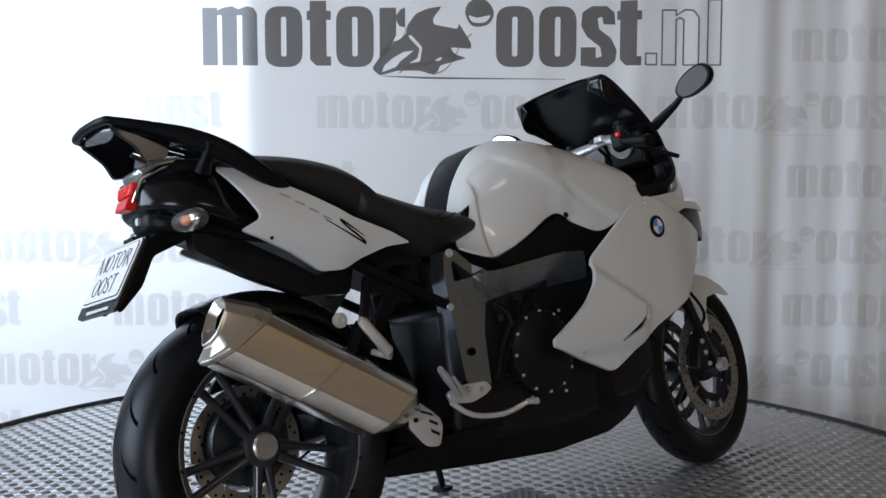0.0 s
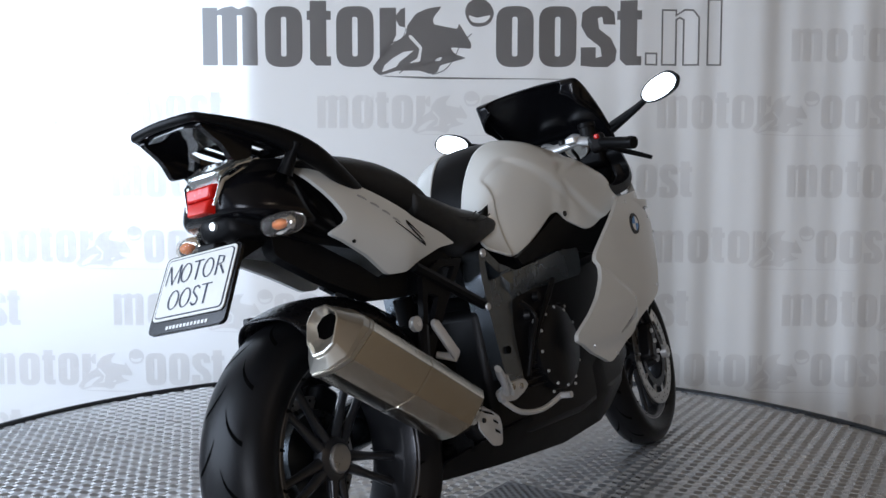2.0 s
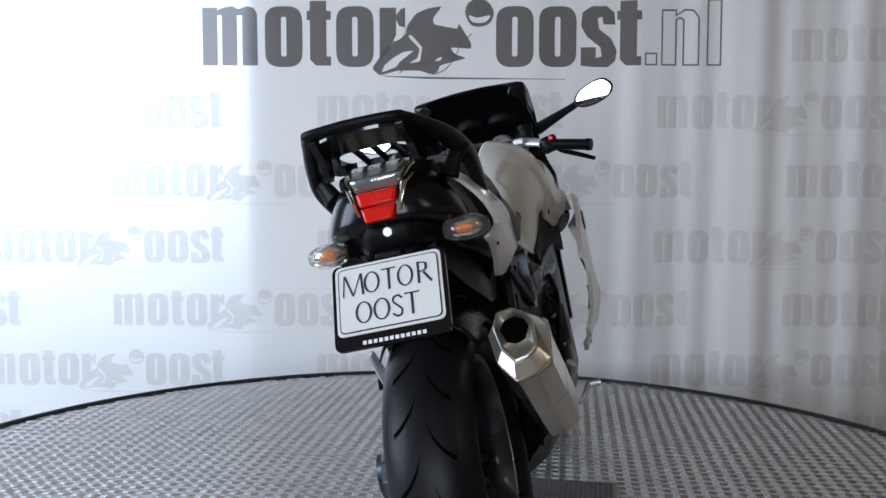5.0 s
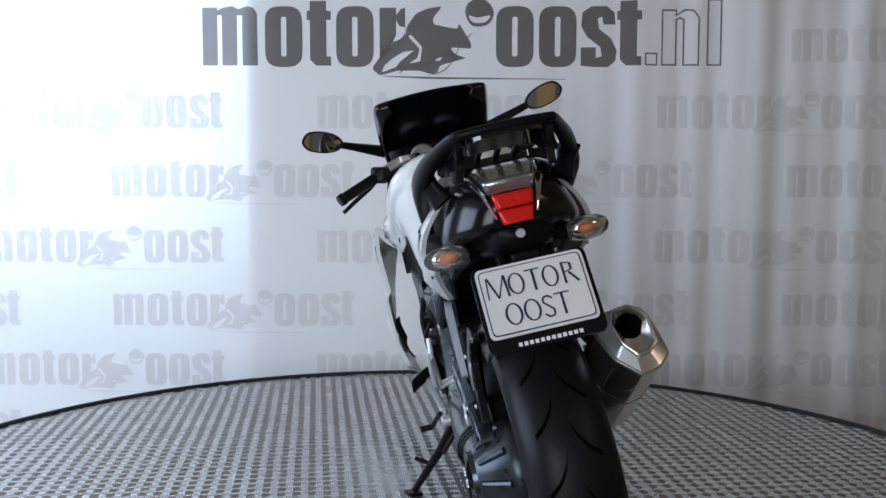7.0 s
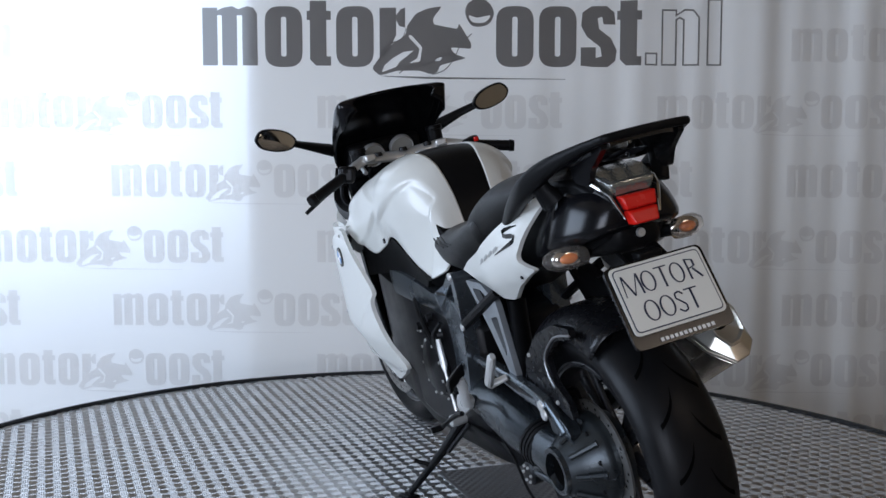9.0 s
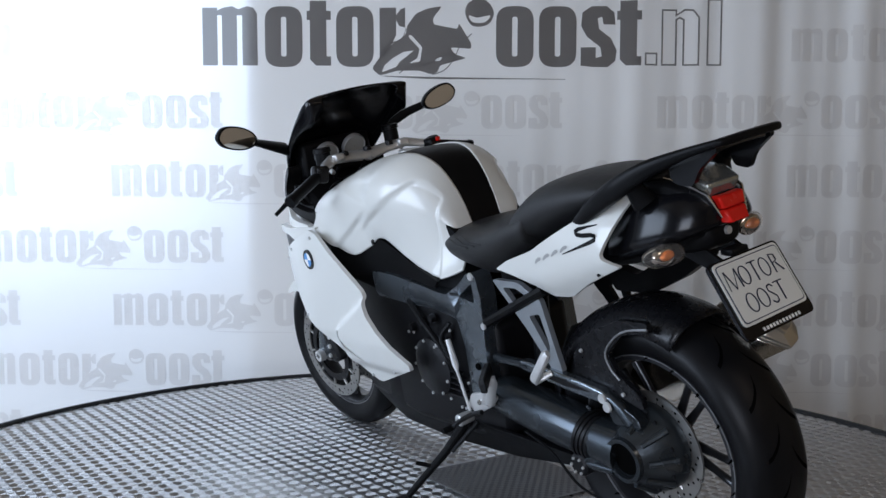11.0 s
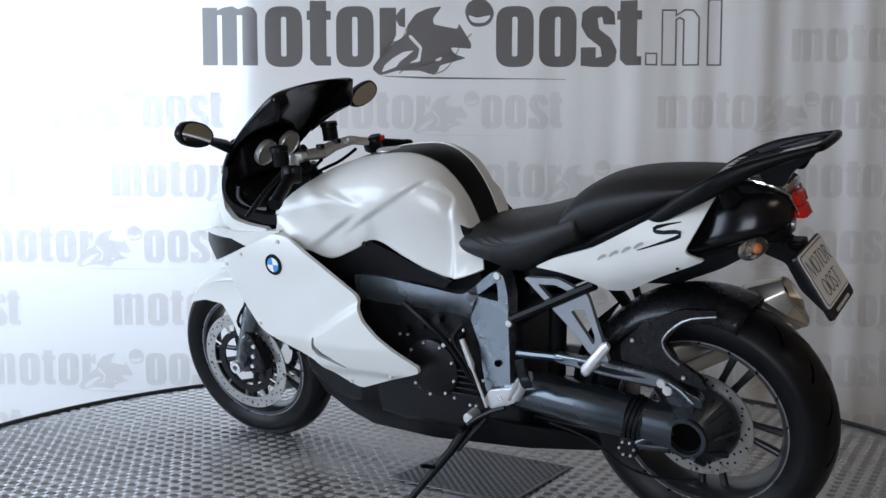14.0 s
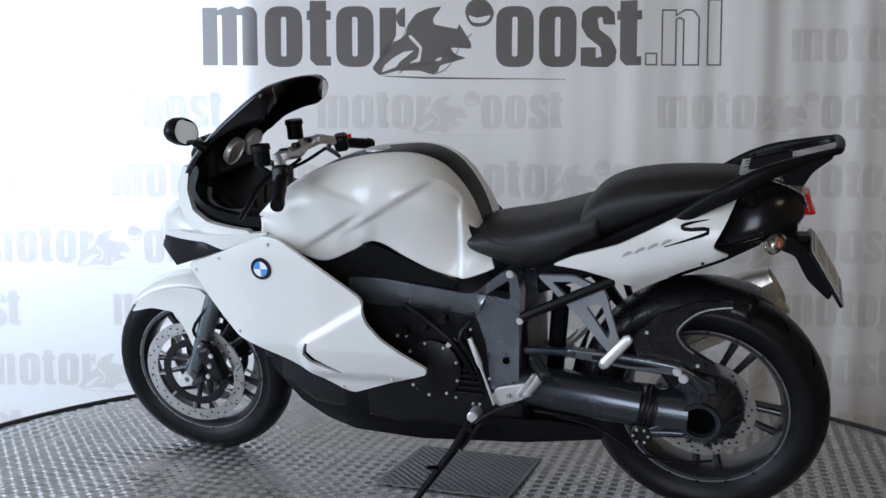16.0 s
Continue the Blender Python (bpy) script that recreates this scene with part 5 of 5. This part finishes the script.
arm = part("torque_arm", shell(round_poly(ARM, 0.012), lambda x, z: 0.148, 0.026, 1, 0), FRAME, sh, "grey cast upper torque arm", bevel=0.005)
# raised dark patch gives the flat arm the shade of a hollow
part("arm_recess", shell(round_poly([(-0.400, 0.484), (-0.500, 0.476), (-0.580, 0.464), (-0.500, 0.462), (-0.400, 0.474)], 0.005), lambda x, z: 0.1495, 0.002, 1, 0), DARKM, arm)
bolt((-0.613, 0.148, 0.456), 1, 0.012, SILVER, arm)
part("arm_link", tube(bmesh.new(), [(-0.613, 0.130, 0.456), (-0.650, 0.128, 0.432), (-0.672, 0.122, 0.405)], [0.018, 0.020, 0.026], 12, 0.8), SHAFT, sh, angle=60)
part("swingarm_link", tube(bmesh.new(), [(-0.22, 0.13, 0.478), (-0.36, 0.138, 0.484)], 0.012, 10), SHAFT, sh)
boss = part("lower_boss", lathe(bmesh.new(), [(0.130, 0.0005), (0.130, 0.028), (0.168, 0.028), (0.174, 0.022), (0.174, 0.0005)], (-0.525, 0, 0.284), 24, closed=False), DARKM, sh, "dark round lower boss", angle=40)
for q in range(6):
    a = 2 * pi * q / 6
    bolt((-0.525 + 0.019 * cos(a), 0.174, 0.284 + 0.019 * sin(a)), 1, 0.0035, SILVER, boss)
for tx, tz in ((-0.640, 0.342), (-0.628, 0.292)):
    part("lower_strut", tube(bmesh.new(), [(-0.535, 0.158, 0.287), (tx, 0.156, tz)], [0.015, 0.013], 10, 0.7), SHAFT, sh, angle=60)
for q in range(7):
    a = radians(80 + 42 * q)
    bolt((DC.x + 0.090 * cos(a), 0.104, DC.z + 0.090 * sin(a)), 1, 0.0055, DARKM, sh)
part("drive_cable", tube(bmesh.new(), curve_of([(-0.30, 0.14, 0.30), (-0.42, 0.16, 0.285), (-0.52, 0.175, 0.235), (-0.62, 0.175, 0.222), (-0.70, 0.16, 0.228)], 18), 0.0035, 6), BLACK, sh)
part("rear_caliper", box(bmesh.new(), (-0.60, 0.075, 0.42), (0.06, 0.05, 0.09), Euler((0, 0.6, 0)).to_matrix()), DARKM, bike, bevel=0.012)

# -- rear hugger: arched shell over the rear wheel
rings = []
for a in np.linspace(radians(66), radians(168), 30):
    rr = 0.330
    arc = []
    w = 0.096
    for q in np.linspace(-1, 1, 15):
        drop = 0.055 * abs(q) ** 3
        arc.append((RW.x + (rr - drop) * cos(pi - a), w * math.copysign(abs(q) ** 0.75, q), RW.z + (rr - drop) * sin(a)))
    rings.append(arc)
hug = part("rear_hugger", loft(rings, cyclic=False), CARBON, bike, "matt carbon black rear mudguard", angle=60)
md = hug.modifiers.new("thick", "SOLIDIFY")
md.thickness = 0.004
# added dark sheet: shade of the gap between engine and rear wheel
DULL = mat("dull_black_shade", (0.005, 0.005, 0.005), 0.85, 0, 0.3, 20, 0.2, 400, spec=0.08)
rings = [[(RW.x + 0.350 * cos(a), y, RW.z + 0.350 * sin(a)) for y in np.linspace(-0.115, 0.03, 6)] for a in np.linspace(radians(-12), radians(42), 12)]
inner = part("inner_mudguard", loft(rings, cyclic=False), DULL, bike, "dull black inner mudguard", angle=60)
md = inner.modifiers.new("thick", "SOLIDIFY")
md.thickness = 0.004
HS = [(-0.500, 0.528), (-0.565, 0.592), (-0.660, 0.630), (-0.740, 0.634), (-0.740, 0.612), (-0.660, 0.596), (-0.612, 0.548), (-0.640, 0.506), (-0.700, 0.472), (-0.716, 0.440), (-0.655, 0.455), (-0.568, 0.472), (-0.505, 0.486)]
hside = part("hugger_side", shell(round_poly(HS, 0.012), lambda x, z: 0.112 + 0.10 * max(0, 0.58 - z), 0.014, 1, 0.03), CARBON, hug, "carbon black side of the rear mudguard", bevel=0.005)
# pale tube stands in for the highlight along the hugger's lip
part("hugger_edge", tube(bmesh.new(), curve_of([(-0.740, 0.112, 0.620), (-0.665, 0.113, 0.604), (-0.612, 0.117, 0.556), (-0.622, 0.121, 0.520), (-0.650, 0.124, 0.498)], 16), [0.0028] * 16, 8), LIP, hside, "pale worn lower edge")
for bx, bz in ((-0.535, 0.545), (-0.66, 0.468)):
    bolt((bx, 0.116 + 0.10 * max(0, 0.58 - bz), bz), 1, 0.005, SILVER, hside)

# -- exhaust on the right side
A, B = Vector((-0.800, -0.174, 0.580)), Vector((-0.400, -0.166, 0.355))
ax = (B - A).normalized()
side_v = Vector((0, 1, 0)) - ax * ax.y
side_v.normalize()
up_v = side_v.cross(ax)
if up_v.z < 0:
    up_v = -up_v
HEX = [(-0.030, -0.086), (-0.058, -0.060), (-0.057, 0.014), (-0.042, 0.040), (-0.004, 0.062), (0.040, 0.056), (0.056, 0.015), (0.040, -0.050), (0.006, -0.094)]


def exh_ring(t, k, cut=0.0, soft=0.010):
    c = A + (B - A) * t
    return [c + side_v * y * k + up_v * z * k - ax * z * k * cut for y, z in round_poly(HEX, soft, 2)]


muf = part("exhaust_silencer", loft([exh_ring(t, k, -0.55, 0.004) for t, k in ((0.085, 0.97), (0.09, 1.0), (0.50, 1.01), (0.503, 1.022), (0.512, 1.022), (0.515, 1.01), (0.93, 1.0), (0.935, 0.97))]), STEEL, bike, "polished steel faceted exhaust silencer with a seam", angle=18)
part("cap_seam", loft([exh_ring(t, k, -0.55, 0.004) for t, k in ((0.062, 0.96), (0.064, 1.018), (0.084, 1.018), (0.086, 0.96))]), CAP, muf, "bright seam band", angle=18)
rings = [exh_ring(0.065, 0.99, -0.55, 0.004), exh_ring(0.03, 0.985, -0.45, 0.004), exh_ring(-0.055, 0.68, 0.0, 0.006), exh_ring(-0.068, 0.66, 0.0, 0.006), exh_ring(-0.070, 0.62, 0.0, 0.006), exh_ring(-0.055, 0.56, 0.0, 0.006)]
part("end_cap", loft(rings, cyclic=True, close_ends=False), CAP, muf, "polished faceted exhaust end cap", angle=18)
c0 = A + (B - A) * -0.030 + up_v * 0.004
loop = exh_ring(-0.055, 0.56, 0.0, 0.006)
inner = [c0 + (side_v * cos(a) + up_v * sin(a)) * 0.026 for a in (math.atan2((p - c0).dot(up_v), (p - c0).dot(side_v)) for p in loop)]
deep = [p + ax * 0.10 for p in inner]
part("end_face", loft([loop, inner], close_ends=False), CAP, muf, angle=80)
part("tail_bore", loft([inner, deep], close_ends=True), GROOVE, muf, angle=60)
part("front_cap", loft([exh_ring(0.935, 0.96, -0.55, 0.004), exh_ring(0.99, 0.72, -0.45, 0.004), exh_ring(1.04, 0.42, -0.3, 0.004)]), STEEL, muf, angle=18)
part("exhaust_pipe", tube(bmesh.new(), curve_of([tuple(B), (-0.35, -0.145, 0.320), (-0.28, -0.10, 0.29), (-0.18, -0.06, 0.275)], 12), 0.028, 14), DARKM, bike, "dark exhaust pipe")
SHIELD = [(-0.396, 0.372), (-0.364, 0.370), (-0.328, 0.308), (-0.345, 0.264), (-0.384, 0.270), (-0.424, 0.318)]
shield_slots = [[(x, z), (x + 0.028, z - 0.013), (x + 0.028, z - 0.021), (x, z - 0.008)] for x, z in ((-0.378, 0.350), (-0.370, 0.328), (-0.368, 0.306))]
hs = part("heat_shield", shell(round_poly(SHIELD, 0.014), lambda x, z: 0.208 - 2.2 * (x + 0.376) ** 2 - 1.2 * max(0, z - 0.33), 0.004, -1, 0.012, shield_slots), SILVER, bike, "silver slotted heat shield", bevel=0.001, angle=50)
bolt((-0.405, -0.206, 0.330), -1, 0.006, DARKM, hs)
part("silencer_bracket", tube(bmesh.new(), [A.lerp(B, 0.62) + up_v * 0.05, (-0.47, -0.14, 0.55)], [0.014, 0.012], 10), DARKM, muf)
bm = lathe(bmesh.new(), [(0, 0.0005), (0, 0.011), (-0.006, 0.016), (-0.016, 0.016), (-0.018, 0.008), (-0.014, 0.0005)], (-0.547, -0.168, 0.561), 20, closed=False)
part("bracket_bolt", bm, SILVER, muf, "bright bracket bolt")

# -- side stand, left
st = part("side_stand", tube(bmesh.new(), [(-0.085, 0.13, 0.300), (-0.072, 0.165, 0.278), (-0.030, 0.215, 0.205), (0.060, 0.306, 0.086)], [0.016, 0.014, 0.012, 0.009], 10), BLACK, bike, "black side stand, folded out")
part("stand_foot", box(bmesh.new(), (0.064, 0.312, 0.077), (0.05, 0.04, 0.010), Euler((radians(13), 0, 0.3)).to_matrix()), BLACK, st, bevel=0.003)
part("stand_tang", tube(bmesh.new(), [(0.000, 0.245, 0.165), (0.022, 0.285, 0.185)], 0.006, 8), BLACK, st)
part("stand_spring", tube(bmesh.new(), [(-0.11, 0.15, 0.285), (-0.045, 0.205, 0.205)], 0.007, 8), DARKM, st)
part("stand_pivot", lathe(bmesh.new(), [(0.150, 0.0005), (0.150, 0.016), (0.190, 0.016), (0.194, 0.012), (0.194, 0.0005)], (-0.082, 0, 0.296), 16, closed=False), SILVER, st, "bright stand pivot", angle=40)


# ---- turning
def motions():
    turn = ramp((0, 2, 4, 6.5, 9, 10.25, 11.5, 13, 14.5, 16), (-0.50, 14.81, 30.11, 49.06, 68.0, 77.2, 86.25, 97.05, 107.75, 118.15))
    times = [0.5 * k for k in range(33)]
    walk(bike, [(t, pose(0, 0, 0, 0, 0, turn(t)) @ BIKE_AT) for t in times])
    walk(deck, [(t, pose(0, 0, 0, 0, 0, turn(t))) for t in times])
    walk(sheet, [(t, pose(0, 0, 0, 0, 0, turn(t)) @ SHEET_AT) for t in times])


motions()
